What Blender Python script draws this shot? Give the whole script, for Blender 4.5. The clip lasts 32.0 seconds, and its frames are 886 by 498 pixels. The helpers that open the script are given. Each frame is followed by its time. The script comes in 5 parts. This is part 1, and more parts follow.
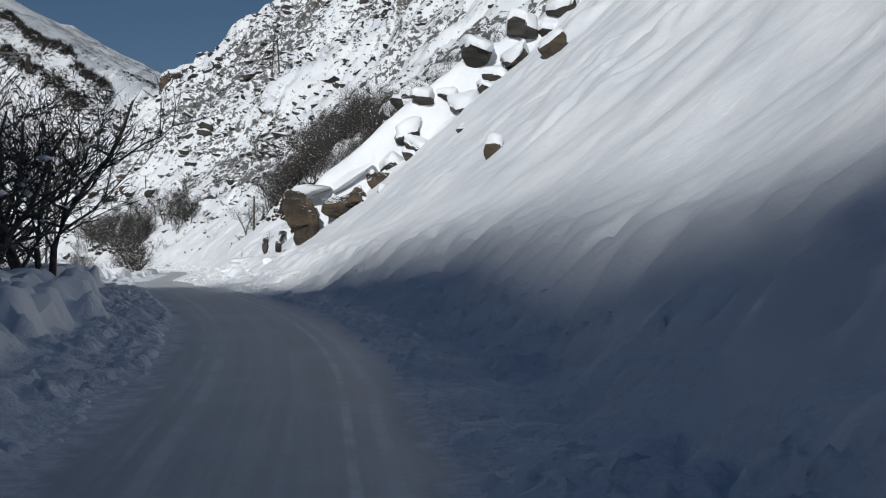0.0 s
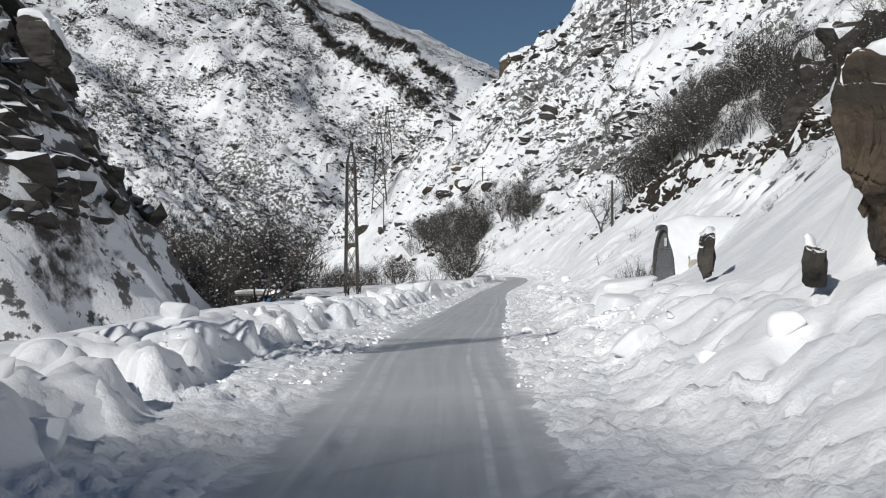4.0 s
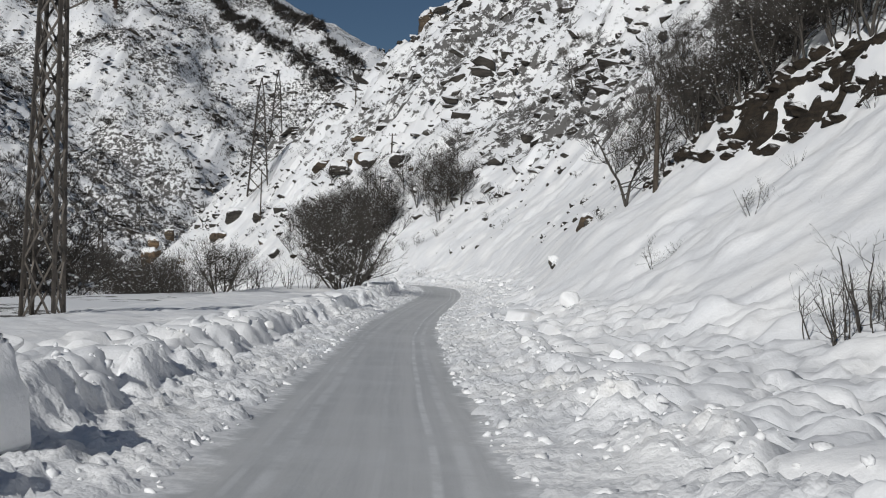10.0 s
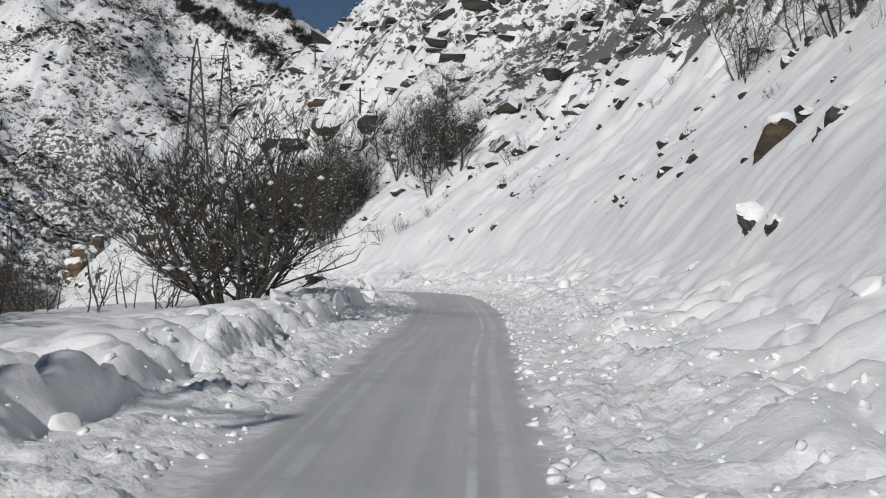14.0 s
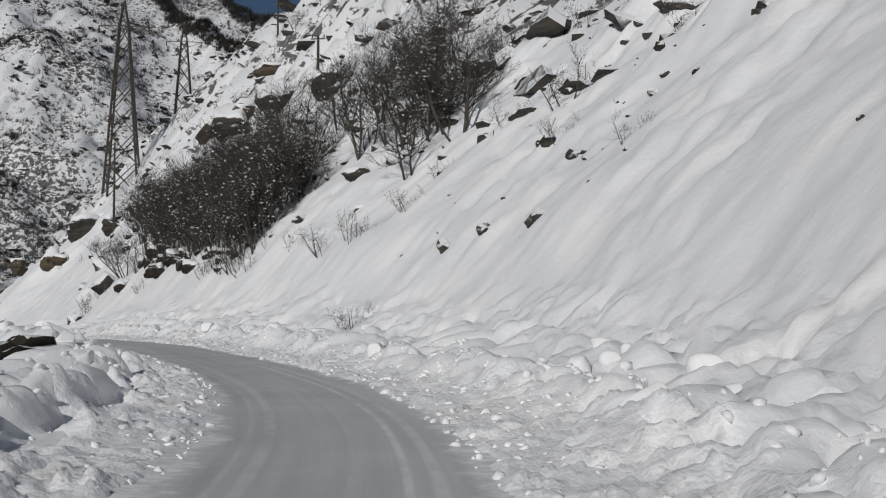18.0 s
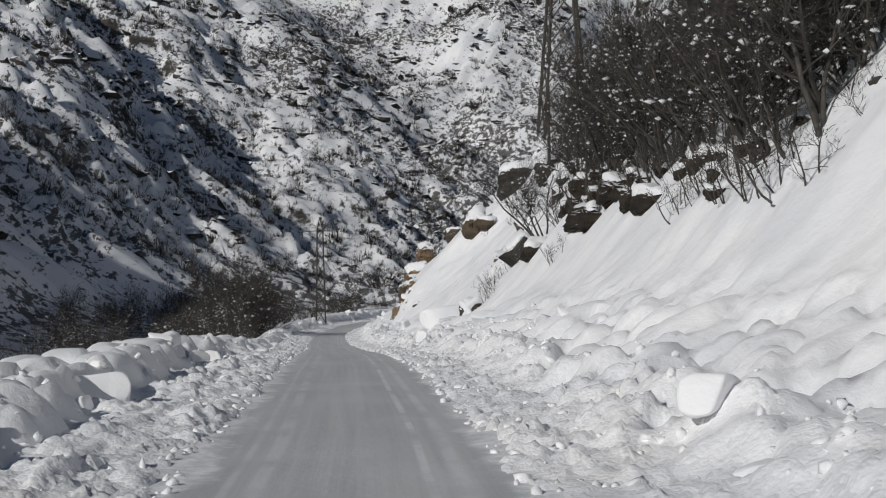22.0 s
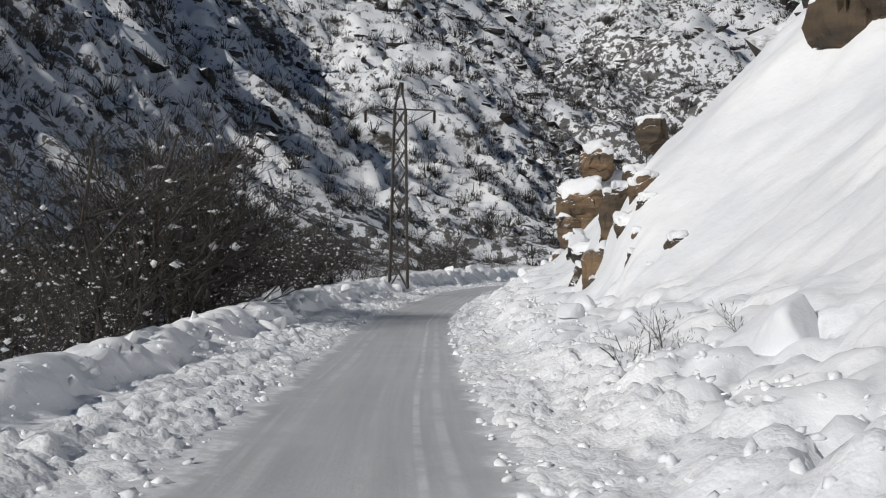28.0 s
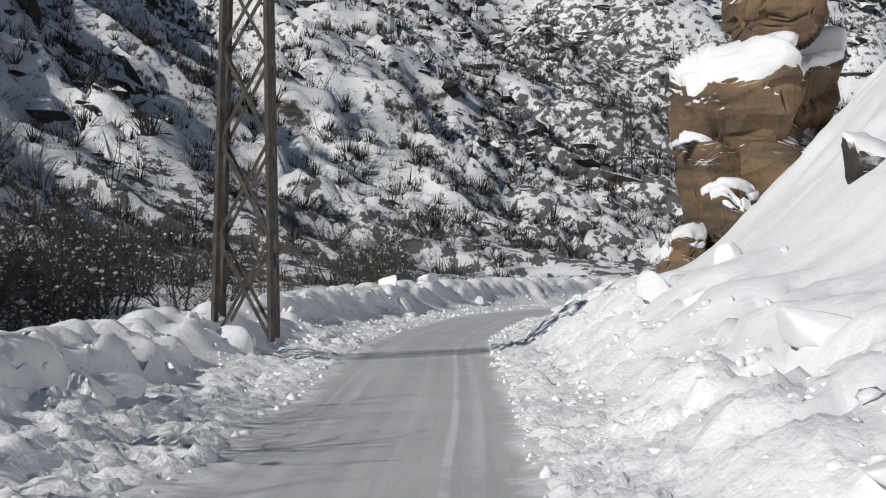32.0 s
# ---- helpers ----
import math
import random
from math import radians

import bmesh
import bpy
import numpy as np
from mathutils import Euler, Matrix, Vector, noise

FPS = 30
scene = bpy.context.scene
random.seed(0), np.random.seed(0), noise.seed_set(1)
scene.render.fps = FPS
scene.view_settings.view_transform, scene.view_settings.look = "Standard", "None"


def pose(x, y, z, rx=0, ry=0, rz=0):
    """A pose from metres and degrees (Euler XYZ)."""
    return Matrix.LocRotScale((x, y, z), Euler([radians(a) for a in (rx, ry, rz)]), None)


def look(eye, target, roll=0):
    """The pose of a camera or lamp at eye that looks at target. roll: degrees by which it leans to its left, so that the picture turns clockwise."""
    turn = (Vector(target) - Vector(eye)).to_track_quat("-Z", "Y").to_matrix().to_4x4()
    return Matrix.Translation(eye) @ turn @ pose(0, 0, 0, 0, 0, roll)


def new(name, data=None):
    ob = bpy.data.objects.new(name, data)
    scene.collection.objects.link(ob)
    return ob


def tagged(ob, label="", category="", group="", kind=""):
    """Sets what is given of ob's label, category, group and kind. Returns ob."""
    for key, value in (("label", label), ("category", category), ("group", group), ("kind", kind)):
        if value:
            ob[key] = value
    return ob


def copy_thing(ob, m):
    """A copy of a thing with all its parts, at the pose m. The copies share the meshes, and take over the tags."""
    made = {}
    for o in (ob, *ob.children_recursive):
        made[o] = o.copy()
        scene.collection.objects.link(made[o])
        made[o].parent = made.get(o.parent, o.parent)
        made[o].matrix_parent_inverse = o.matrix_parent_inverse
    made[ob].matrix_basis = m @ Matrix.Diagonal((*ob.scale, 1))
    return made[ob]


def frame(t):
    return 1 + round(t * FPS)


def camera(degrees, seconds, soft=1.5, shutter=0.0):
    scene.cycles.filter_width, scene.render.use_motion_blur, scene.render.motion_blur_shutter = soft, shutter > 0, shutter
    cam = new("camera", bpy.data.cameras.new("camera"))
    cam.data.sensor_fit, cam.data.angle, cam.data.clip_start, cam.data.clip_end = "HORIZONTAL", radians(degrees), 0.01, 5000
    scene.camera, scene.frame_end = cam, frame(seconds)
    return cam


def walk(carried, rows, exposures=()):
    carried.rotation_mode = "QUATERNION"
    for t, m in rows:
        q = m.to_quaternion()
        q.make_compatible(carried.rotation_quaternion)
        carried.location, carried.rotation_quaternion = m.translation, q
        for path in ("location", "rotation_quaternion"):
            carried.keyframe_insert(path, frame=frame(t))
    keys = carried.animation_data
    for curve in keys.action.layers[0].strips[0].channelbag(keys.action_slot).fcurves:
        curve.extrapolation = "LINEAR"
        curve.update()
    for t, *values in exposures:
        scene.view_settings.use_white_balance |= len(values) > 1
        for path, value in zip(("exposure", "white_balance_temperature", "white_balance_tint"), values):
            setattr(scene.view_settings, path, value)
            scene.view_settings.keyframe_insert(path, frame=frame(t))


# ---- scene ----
cam = camera(41.0, 32.0, 1.1)
METRES, EYE, TILT, LEAN, TURN = 320.0, 1.6, 0.0, 0.0, 0.0
ROWS = [
    (0.0, 0.0, 0.0, 0.0, 0.0, 0.0, -0.0),
    (0.5, -0.0004, 0.0135, 0.0, 2.09, 0.64, -0.47),
    (1.0, -0.0014, 0.0252, 0.0002, 5.43, 0.77, -1.03),
    (1.5, -0.0032, 0.0382, 0.0005, 8.86, 0.73, -0.69),
    (2.0, -0.0057, 0.0506, 0.0007, 10.91, 0.71, -0.28),
    (2.5, -0.0086, 0.0631, 0.0009, 13.6, 0.87, -0.41),
    (3.0, -0.0123, 0.0787, 0.0007, 15.33, 0.42, -0.12),
    (3.5, -0.0172, 0.0947, 0.0012, 16.79, -0.11, -0.02),
    (5.5, -0.0344, 0.1538, 0.0, 14.02, 1.02, 2.55),
    (6.0, -0.038, 0.1676, -0.0, 12.64, 1.49, 1.68),
    (6.5, -0.042, 0.1823, -0.0002, 12.53, 0.86, 0.71),
    (7.0, -0.0453, 0.1961, -0.0005, 12.05, 0.69, -0.13),
    (7.5, -0.0489, 0.211, -0.0008, 12.12, -0.06, -0.51),
    (8.0, -0.0524, 0.2257, -0.0013, 11.63, 0.17, -0.72),
    (8.5, -0.0559, 0.2405, -0.0018, 11.49, 0.76, -1.21),
    (9.0, -0.0596, 0.2568, -0.0022, 11.59, 0.8, -1.4),
    (9.5, -0.0637, 0.2728, -0.0026, 11.73, 0.27, -2.16),
    (10.0, -0.0668, 0.2871, -0.003, 12.0, 0.31, -2.03),
    (10.5, -0.0705, 0.3032, -0.0034, 12.29, 0.14, -1.62),
    (11.0, -0.0747, 0.3203, -0.0038, 12.21, 0.1, -1.26),
    (11.5, -0.0779, 0.3346, -0.0044, 12.51, -0.08, -1.35),
    (12.0, -0.0822, 0.3512, -0.005, 12.44, -0.33, -1.49),
    (12.5, -0.0861, 0.3674, -0.0054, 12.54, -0.07, -0.65),
    (13.0, -0.0901, 0.3842, -0.0057, 11.86, 0.54, -0.12),
    (13.5, -0.0933, 0.3985, -0.0062, 11.89, 0.74, -0.08),
    (14.0, -0.097, 0.4154, -0.0064, 11.16, 0.56, 0.09),
    (14.5, -0.1004, 0.4321, -0.0066, 9.95, 0.56, 0.56),
    (15.0, -0.1034, 0.4484, -0.0068, 8.54, 0.6, 0.21),
    (15.5, -0.1058, 0.4626, -0.0069, 8.1, 0.84, 0.18),
    (17.5, -0.1154, 0.523, -0.0064, 9.67, 2.61, 0.53),
    (18.0, -0.1184, 0.5384, -0.0063, 11.66, 2.08, -0.15),
    (18.5, -0.1217, 0.5522, -0.0062, 13.07, 1.46, 0.11),
    (19.0, -0.1251, 0.5647, -0.006, 14.87, 0.41, -0.01),
    (19.5, -0.1295, 0.5792, -0.0065, 17.48, 0.23, -0.32),
    (20.0, -0.1343, 0.5921, -0.0066, 20.9, 0.29, 0.76),
    (20.5, -0.1403, 0.6049, -0.0068, 24.45, 0.23, 1.17),
    (21.0, -0.1472, 0.618, -0.007, 28.1, 0.07, 1.62),
    (21.5, -0.155, 0.6312, -0.0072, 31.26, 0.96, 1.48),
    (22.0, -0.1635, 0.6436, -0.0073, 34.21, 0.99, 0.76),
    (22.5, -0.1719, 0.6553, -0.0073, 36.18, 0.78, 1.78),
    (23.0, -0.1811, 0.6678, -0.0076, 36.54, 0.98, 2.64),
    (23.5, -0.1912, 0.6808, -0.0077, 37.22, 0.77, 2.64),
    (24.0, -0.1999, 0.6914, -0.008, 37.9, 0.9, 1.16),
    (24.5, -0.2103, 0.7041, -0.0084, 38.4, -0.39, -0.0),
    (25.0, -0.2202, 0.7159, -0.0093, 38.31, -1.36, -0.19),
    (25.5, -0.2305, 0.7284, -0.0103, 38.08, -1.56, 0.42),
    (27.5, -0.2753, 0.7816, -0.0145, 38.63, -0.79, -0.19),
    (28.0, -0.286, 0.7942, -0.0153, 38.93, -0.72, -0.54),
    (28.5, -0.2978, 0.808, -0.0161, 39.17, -0.9, -0.81),
    (29.0, -0.3092, 0.8212, -0.0168, 39.34, -0.99, -1.0),
    (29.5, -0.3196, 0.8333, -0.0175, 39.67, -0.29, -0.19),
    (30.0, -0.3309, 0.8465, -0.018, 39.18, 0.05, 0.34),
    (30.5, -0.3425, 0.8606, -0.0184, 38.63, 0.09, 0.08),
    (31.0, -0.3533, 0.8739, -0.0189, 37.68, -0.01, -0.33),
    (31.5, -0.3631, 0.8867, -0.0193, 36.49, 0.08, -0.43),
    (32.0, -0.3733, 0.9009, -0.0198, 35.27, 0.09, -0.25),
]
walk(cam, [(t, pose(0, 0, EYE, TILT, LEAN, TURN) @ pose(METRES * x, METRES * y, METRES * z, 90 + pitch, roll, yaw)) for t, x, y, z, yaw, pitch, roll in ROWS],
     [(0.0, -0.5, 6100, 8), (2.0, -0.4, 6200, 8), (3.5, -0.3, 6330, 9), (6.0, -0.45, 6400, 9), (9.0, -0.57, 6400, 9), (16.0, -0.62, 6450, 10), (19.0, -0.95, 6450, 10), (22.0, -0.74, 6450, 10), (25.0, -0.54, 6430, 10), (28.0, -0.48, 6450, 10), (32.0, -0.36, 6480, 10)])

# ---- world and sun ----
SUN_YAW, SUN_HIGH = 164.0, 31.0
world = bpy.data.worlds.new("sky")
scene.world = world
world.use_nodes = True
wn = world.node_tree
sky = wn.nodes.new("ShaderNodeTexSky")
sky.sky_type, sky.sun_disc = "NISHITA", False
sky.sun_elevation, sky.sun_rotation = radians(SUN_HIGH), radians(-SUN_YAW)
sky.altitude, sky.air_density, sky.dust_density, sky.ozone_density = 1400, 1.1, 0.1, 4.5
wn.links.new(sky.outputs[0], wn.nodes["Background"].inputs[0])
wn.nodes["Background"].inputs[1].default_value = 0.039
sun = new("sun", bpy.data.lights.new("sun", "SUN"))
sun.data.energy, sun.data.angle, sun.data.color = 4.2, radians(0.55), (1.0, 0.975, 0.93)
ca = math.cos(radians(SUN_HIGH))
SUN_DIR = Vector((-math.sin(radians(SUN_YAW)) * ca, math.cos(radians(SUN_YAW)) * ca, math.sin(radians(SUN_HIGH))))
sun.matrix_world = look(SUN_DIR * 200, (0, 0, 0))


# ---- materials ----
class Nodes:
    """Short hand for building one node material."""

    def __init__(self, name):
        self.m = bpy.data.materials.new(name)
        self.m.use_nodes = True
        self.t = self.m.node_tree
        self.b = self.t.nodes["Principled BSDF"]
        self.p = self.add("ShaderNodeTexCoord").outputs["Object"]
        self.g = self.add("ShaderNodeNewGeometry")

    def add(self, kind):
        return self.t.nodes.new(kind)

    def link(self, a, b):
        self.t.links.new(a, b)

    def scaled(self, v):
        n = self.add("ShaderNodeMapping")
        n.inputs["Scale"].default_value = v
        self.link(self.g.outputs["Position"], n.inputs["Vector"])
        return n.outputs[0]

    def noise(self, scale, detail=4.0, rough=0.55, vec=None):
        n = self.add("ShaderNodeTexNoise")
        n.inputs["Scale"].default_value, n.inputs["Detail"].default_value, n.inputs["Roughness"].default_value = scale, detail, rough
        self.link(vec if vec else self.g.outputs["Position"], n.inputs["Vector"])
        return n.outputs["Fac"]

    def math(self, op, a, b=0.0, c=0.0):
        n = self.add("ShaderNodeMath")
        n.operation = op
        for k, v in enumerate((a, b, c)):
            if isinstance(v, (int, float)):
                n.inputs[k].default_value = v
            else:
                self.link(v, n.inputs[k])
        return n.outputs[0]

    def ramp(self, fac, lo, hi):
        n = self.add("ShaderNodeMapRange")
        n.interpolation_type = "SMOOTHSTEP"
        n.inputs["From Min"].default_value, n.inputs["From Max"].default_value = lo, hi
        self.link(fac, n.inputs["Value"])
        return n.outputs[0]

    def mix(self, fac, a, b):
        n = self.add("ShaderNodeMix")
        n.data_type = "RGBA"
        if isinstance(fac, (int, float)):
            n.inputs["Factor"].default_value = fac
        else:
            self.link(fac, n.inputs["Factor"])
        for key, v in ((6, a), (7, b)):
            if isinstance(v, tuple):
                n.inputs[key].default_value = (*v, 1)
            else:
                self.link(v, n.inputs[key])
        return n.outputs[2]

    def up(self):
        n = self.add("ShaderNodeSeparateXYZ")
        self.link(self.g.outputs["Normal"], n.inputs[0])
        return n.outputs[2]

    def bump(self, height, strength, dist):
        n = self.add("ShaderNodeBump")
        n.inputs["Strength"].default_value, n.inputs["Distance"].default_value = strength, dist
        self.link(height, n.inputs["Height"])
        if self.b.inputs["Normal"].links:
            self.link(self.b.inputs["Normal"].links[0].from_socket, n.inputs["Normal"])
        self.link(n.outputs[0], self.b.inputs["Normal"])

    def done(self, colour, rough=0.7, spec=0.3, metal=0.0):
        if isinstance(colour, tuple):
            self.b.inputs["Base Color"].default_value = (*colour, 1)
        else:
            self.link(colour, self.b.inputs["Base Color"])
        if isinstance(rough, (int, float)):
            self.b.inputs["Roughness"].default_value = rough
        else:
            self.link(rough, self.b.inputs["Roughness"])
        self.b.inputs["Specular IOR Level"].default_value = spec
        self.b.inputs["Metallic"].default_value = metal
        return self.m


SNOW_A, SNOW_B = (0.79, 0.80, 0.82), (0.91, 0.91, 0.91)


def mat_snow(name, fine=1.0, dirt=0.0, rubble=False):
    n = Nodes(name)
    col = n.mix(n.ramp(n.noise(0.35, 5), 0.35, 0.7), SNOW_A, SNOW_B)
    if dirt:
        col = n.mix(n.math("MULTIPLY", n.ramp(n.noise(0.6, 6, 0.65), 0.5, 0.75), dirt), col, (0.60, 0.55, 0.45))
    if rubble:
        for scale, strong, deep in ((11.0, 0.3, 0.035), (26.0, 0.35, 0.015)):
            v = n.add("ShaderNodeTexVoronoi")
            v.feature = "F1"
            v.inputs["Scale"].default_value = scale
            n.link(n.g.outputs["Position"], v.inputs["Vector"])
            n.bump(n.math("SUBTRACT", 1.0, v.outputs["Distance"]), strong, deep)
    n.bump(n.noise(1.6, 5, 0.55), 0.3 * fine, 0.16)
    n.bump(n.noise(8.0, 4, 0.6), 0.3 * fine, 0.04)
    n.bump(n.noise(34.0, 3, 0.6), 0.18 * fine, 0.012)
    return n.done(col, 0.62, 0.35)


def mat_cover(name, rock_a, rock_b, lo, hi, scale=1.0, brush=0.0):
    """Snow where the surface looks up, bare rock or earth where it is steep."""
    n = Nodes(name)
    grain = n.noise(1.3 * scale, 6, 0.65)
    up = n.math("ADD", n.up(), n.math("MULTIPLY", n.math("SUBTRACT", grain, 0.5), 0.42))
    snow = n.ramp(up, lo, hi)
    layers = n.noise(0.55 * scale, 6, 0.6, n.scaled((0.6, 0.6, 3.2)))
    rock = n.mix(n.ramp(layers, 0.32, 0.68), rock_a, rock_b)
    rock = n.mix(n.ramp(n.noise(5.0 * scale, 4, 0.7), 0.55, 0.8), rock, tuple(c * 0.45 for c in rock_a))
    white = n.mix(n.ramp(n.noise(0.12, 5), 0.35, 0.7), SNOW_A, SNOW_B)
    if brush:
        patch = n.ramp(n.noise(0.03, 5, 0.62), 0.40, 0.62)
        tuft = n.math("ADD", n.noise(0.75, 6, 0.68), n.math("MULTIPLY", patch, 0.10 * brush))
        white = n.mix(n.math("MULTIPLY", n.ramp(tuft, 0.612, 0.655), 0.9), white, (0.052, 0.046, 0.040))
    n.bump(n.noise(3.0 * scale, 6, 0.7), 0.6, 0.15)
    return n.done(n.mix(snow, rock, white), 0.75, 0.25)


def mat_plain(name, a, b, scale, rough=0.8, spec=0.3, metal=0.0, bump=0.3, depth=0.01):
    n = Nodes(name)
    col = n.mix(n.ramp(n.noise(scale, 6, 0.65), 0.3, 0.7), a, b)
    n.bump(n.noise(scale * 3, 5, 0.65), bump, depth)
    return n.done(col, rough, spec, metal)


SNOW = mat_snow("snow", 1.0)
SNOW_BLOCK = mat_snow("snow_block", 0.9, 0.35)
SNOW_CRUMB = mat_snow("snow_crumb", 0.6, 0.25, True)
GROUND = mat_cover("mountain", (0.034, 0.031, 0.028), (0.085, 0.076, 0.066), 0.36, 0.49, 1.0, 1.5)
ROCK = mat_cover("outcrop_rock", (0.042, 0.035, 0.029), (0.115, 0.084, 0.055), 0.66, 0.84, 1.2)
ROCK_TAN = mat_cover("tan_rock", (0.075, 0.060, 0.047), (0.225, 0.148, 0.084), 0.66, 0.84, 0.9)
ROCK_DARK = mat_cover("dark_rock", (0.026, 0.024, 0.021), (0.078, 0.069, 0.059), 0.5, 0.66, 1.5)
EARTH = mat_cover("earth_bank", (0.016, 0.013, 0.010), (0.045, 0.034, 0.024), 0.70, 0.86, 3.0)
BARK = mat_plain("bark", (0.042, 0.038, 0.034), (0.098, 0.088, 0.077), 6.0, 0.85)
TWIG = mat_plain("twig", (0.036, 0.033, 0.030), (0.092, 0.083, 0.073), 3.0, 0.85)
STEEL = mat_plain("galvanised_steel", (0.06, 0.054, 0.05), (0.12, 0.105, 0.09), 4.0, 0.6, 0.4, 0.4)
CONCRETE = mat_plain("concrete", (0.16, 0.155, 0.145), (0.27, 0.26, 0.24), 2.2, 0.85)
CREAM = mat_plain("cream_render", (0.40, 0.36, 0.29), (0.52, 0.48, 0.40), 1.8, 0.85)
GATE = mat_plain("grey_paint", (0.12, 0.13, 0.135), (0.18, 0.185, 0.19), 3.0, 0.5)
WOOD = mat_plain("weathered_wood", (0.045, 0.036, 0.028), (0.09, 0.075, 0.06), 8.0, 0.85)


# ---- noise for the land ----
RNG = np.random.default_rng(7)
TAB = RNG.random((256, 256))
TJX, TJY, TJR = RNG.random((256, 256)), RNG.random((256, 256)), RNG.random((256, 256))


def vnoise(x, y, k=0):
    xi, yi = np.floor(x).astype(np.int64), np.floor(y).astype(np.int64)
    fx, fy = x - xi, y - yi
    fx, fy = fx * fx * fx * (fx * (fx * 6 - 15) + 10), fy * fy * fy * (fy * (fy * 6 - 15) + 10)
    a, b = (xi + 37 * k) & 255, (yi + 71 * k) & 255
    a1, b1 = (a + 1) & 255, (b + 1) & 255
    return (TAB[a, b] * (1 - fx) + TAB[a1, b] * fx) * (1 - fy) + (TAB[a, b1] * (1 - fx) + TAB[a1, b1] * fx) * fy


def fbm(x, y, octaves=5, k=0, gain=0.5):
    out, amp, tot = np.zeros_like(x), 1.0, 0.0
    for i in range(octaves):
        out += amp * vnoise(x * 2.03 ** i, y * 2.03 ** i, k + i)
        tot += amp
        amp *= gain
    return out / tot


def domes(x, y, cell, k=0, fill=0.6, low=0.25):
    """Rounded lumps of snow, about one to a cell; 0 between them, 1 on the tallest."""
    x, y = x / cell, y / cell
    xi, yi = np.floor(x).astype(np.int64), np.floor(y).astype(np.int64)
    best = np.zeros_like(x)
    for i in (-1, 0, 1):
        for j in (-1, 0, 1):
            a, b = (xi + i + 53 * k) & 255, (yi + j + 29 * k) & 255
            r = low + (0.72 - low) * TJR[a, b]
            dx, dy = x - (xi + i + 0.15 + 0.7 * TJX[a, b]), y - (yi + j + 0.15 + 0.7 * TJY[a, b])
            q = 1 - (dx * dx + dy * dy) / (r * r)
            h = np.sqrt(np.maximum(q, 0)) * r / 0.72
            best = np.maximum(best, np.where(TAB[b, a] < fill, h, 0))
    return best


def sstep(a, b, v):
    q = np.clip((v - a) / (b - a), 0, 1)
    return q * q * (3 - 2 * q)


def smax(a, b, r):
    q = np.clip(0.5 + 0.5 * (a - b) / r, 0, 1)
    return a * q + b * (1 - q) + r * q * (1 - q)


# ---- the road's line: x, y and height of the ice ----
LINE = np.array([
    (66.0, -48.0, -0.6), (34.0, -41.0, -0.4), (12.0, -29.0, -0.2), (2.0, -13.0, -0.05), (-0.4, 0.0, 0.05), (-2.3, 16.1, 0.27), (-5.9, 30.2, 0.38), (-11.4, 49.1, 0.05), (-13.9, 58.2, -0.05),
    (-18.3, 76.9, -0.53), (-23.0, 96.9, -1.04), (-28.0, 117.5, -1.68), (-32.6, 138.2, -2.02), (-37.4, 167.3, -2.0), (-40.5, 180.6, -1.95),
    (-43.4, 189.3, -2.06), (-47.5, 197.5, -2.19), (-52.7, 205.7, -2.29), (-58.3, 213.4, -2.4), (-70.8, 228.8, -2.95), (-88.4, 249.8, -4.5),
    (-102.6, 266.4, -5.5), (-116.5, 283.5, -6.13), (-128.0, 299.5, -6.6), (-138.0, 315.0, -6.95), (-144.0, 330.0, -7.2), (-143.0, 347.0, -7.4),
    (-132.0, 364.0, -7.6), (-110.0, 382.0, -7.9), (-60.0, 402.0, -8.2), (20.0, 415.0, -8.6), (160.0, 420.0, -9.0)])


def spline(points, step):
    """Even samples of a smooth curve through the points."""
    p = np.vstack([2 * points[0] - points[1], points, 2 * points[-1] - points[-2]])
    out = []
    for i in range(1, len(p) - 2):
        n = max(2, int(np.linalg.norm(p[i + 1] - p[i]) / 0.5))
        for u in np.arange(n) / n:
            out.append(0.5 * (2 * p[i] + (p[i + 1] - p[i - 1]) * u + (2 * p[i - 1] - 5 * p[i] + 4 * p[i + 1] - p[i + 2]) * u * u
                              + (3 * p[i] - p[i - 1] - 3 * p[i + 1] + p[i + 2]) * u ** 3))
    out = np.array(out + [points[-1]])
    run = np.concatenate([[0], np.cumsum(np.linalg.norm(np.diff(out[:, :2], axis=0), axis=1))])
    even = np.arange(0, run[-1], step)
    return np.stack([np.interp(even, run, out[:, k]) for k in range(points.shape[1])], 1)


ROAD = spline(LINE, 0.2)
TAN = np.gradient(ROAD[:, :2], axis=0)
TAN /= np.linalg.norm(TAN, axis=1)[:, None]
NRM = np.stack([TAN[:, 1], -TAN[:, 0]], 1)           # to the right of the road
S0 = int(np.argmin(np.hypot(ROAD[:, 0] + 0.4, ROAD[:, 1])))
RUN = (np.arange(len(ROAD)) - S0) * 0.2                # metres along the road from its start


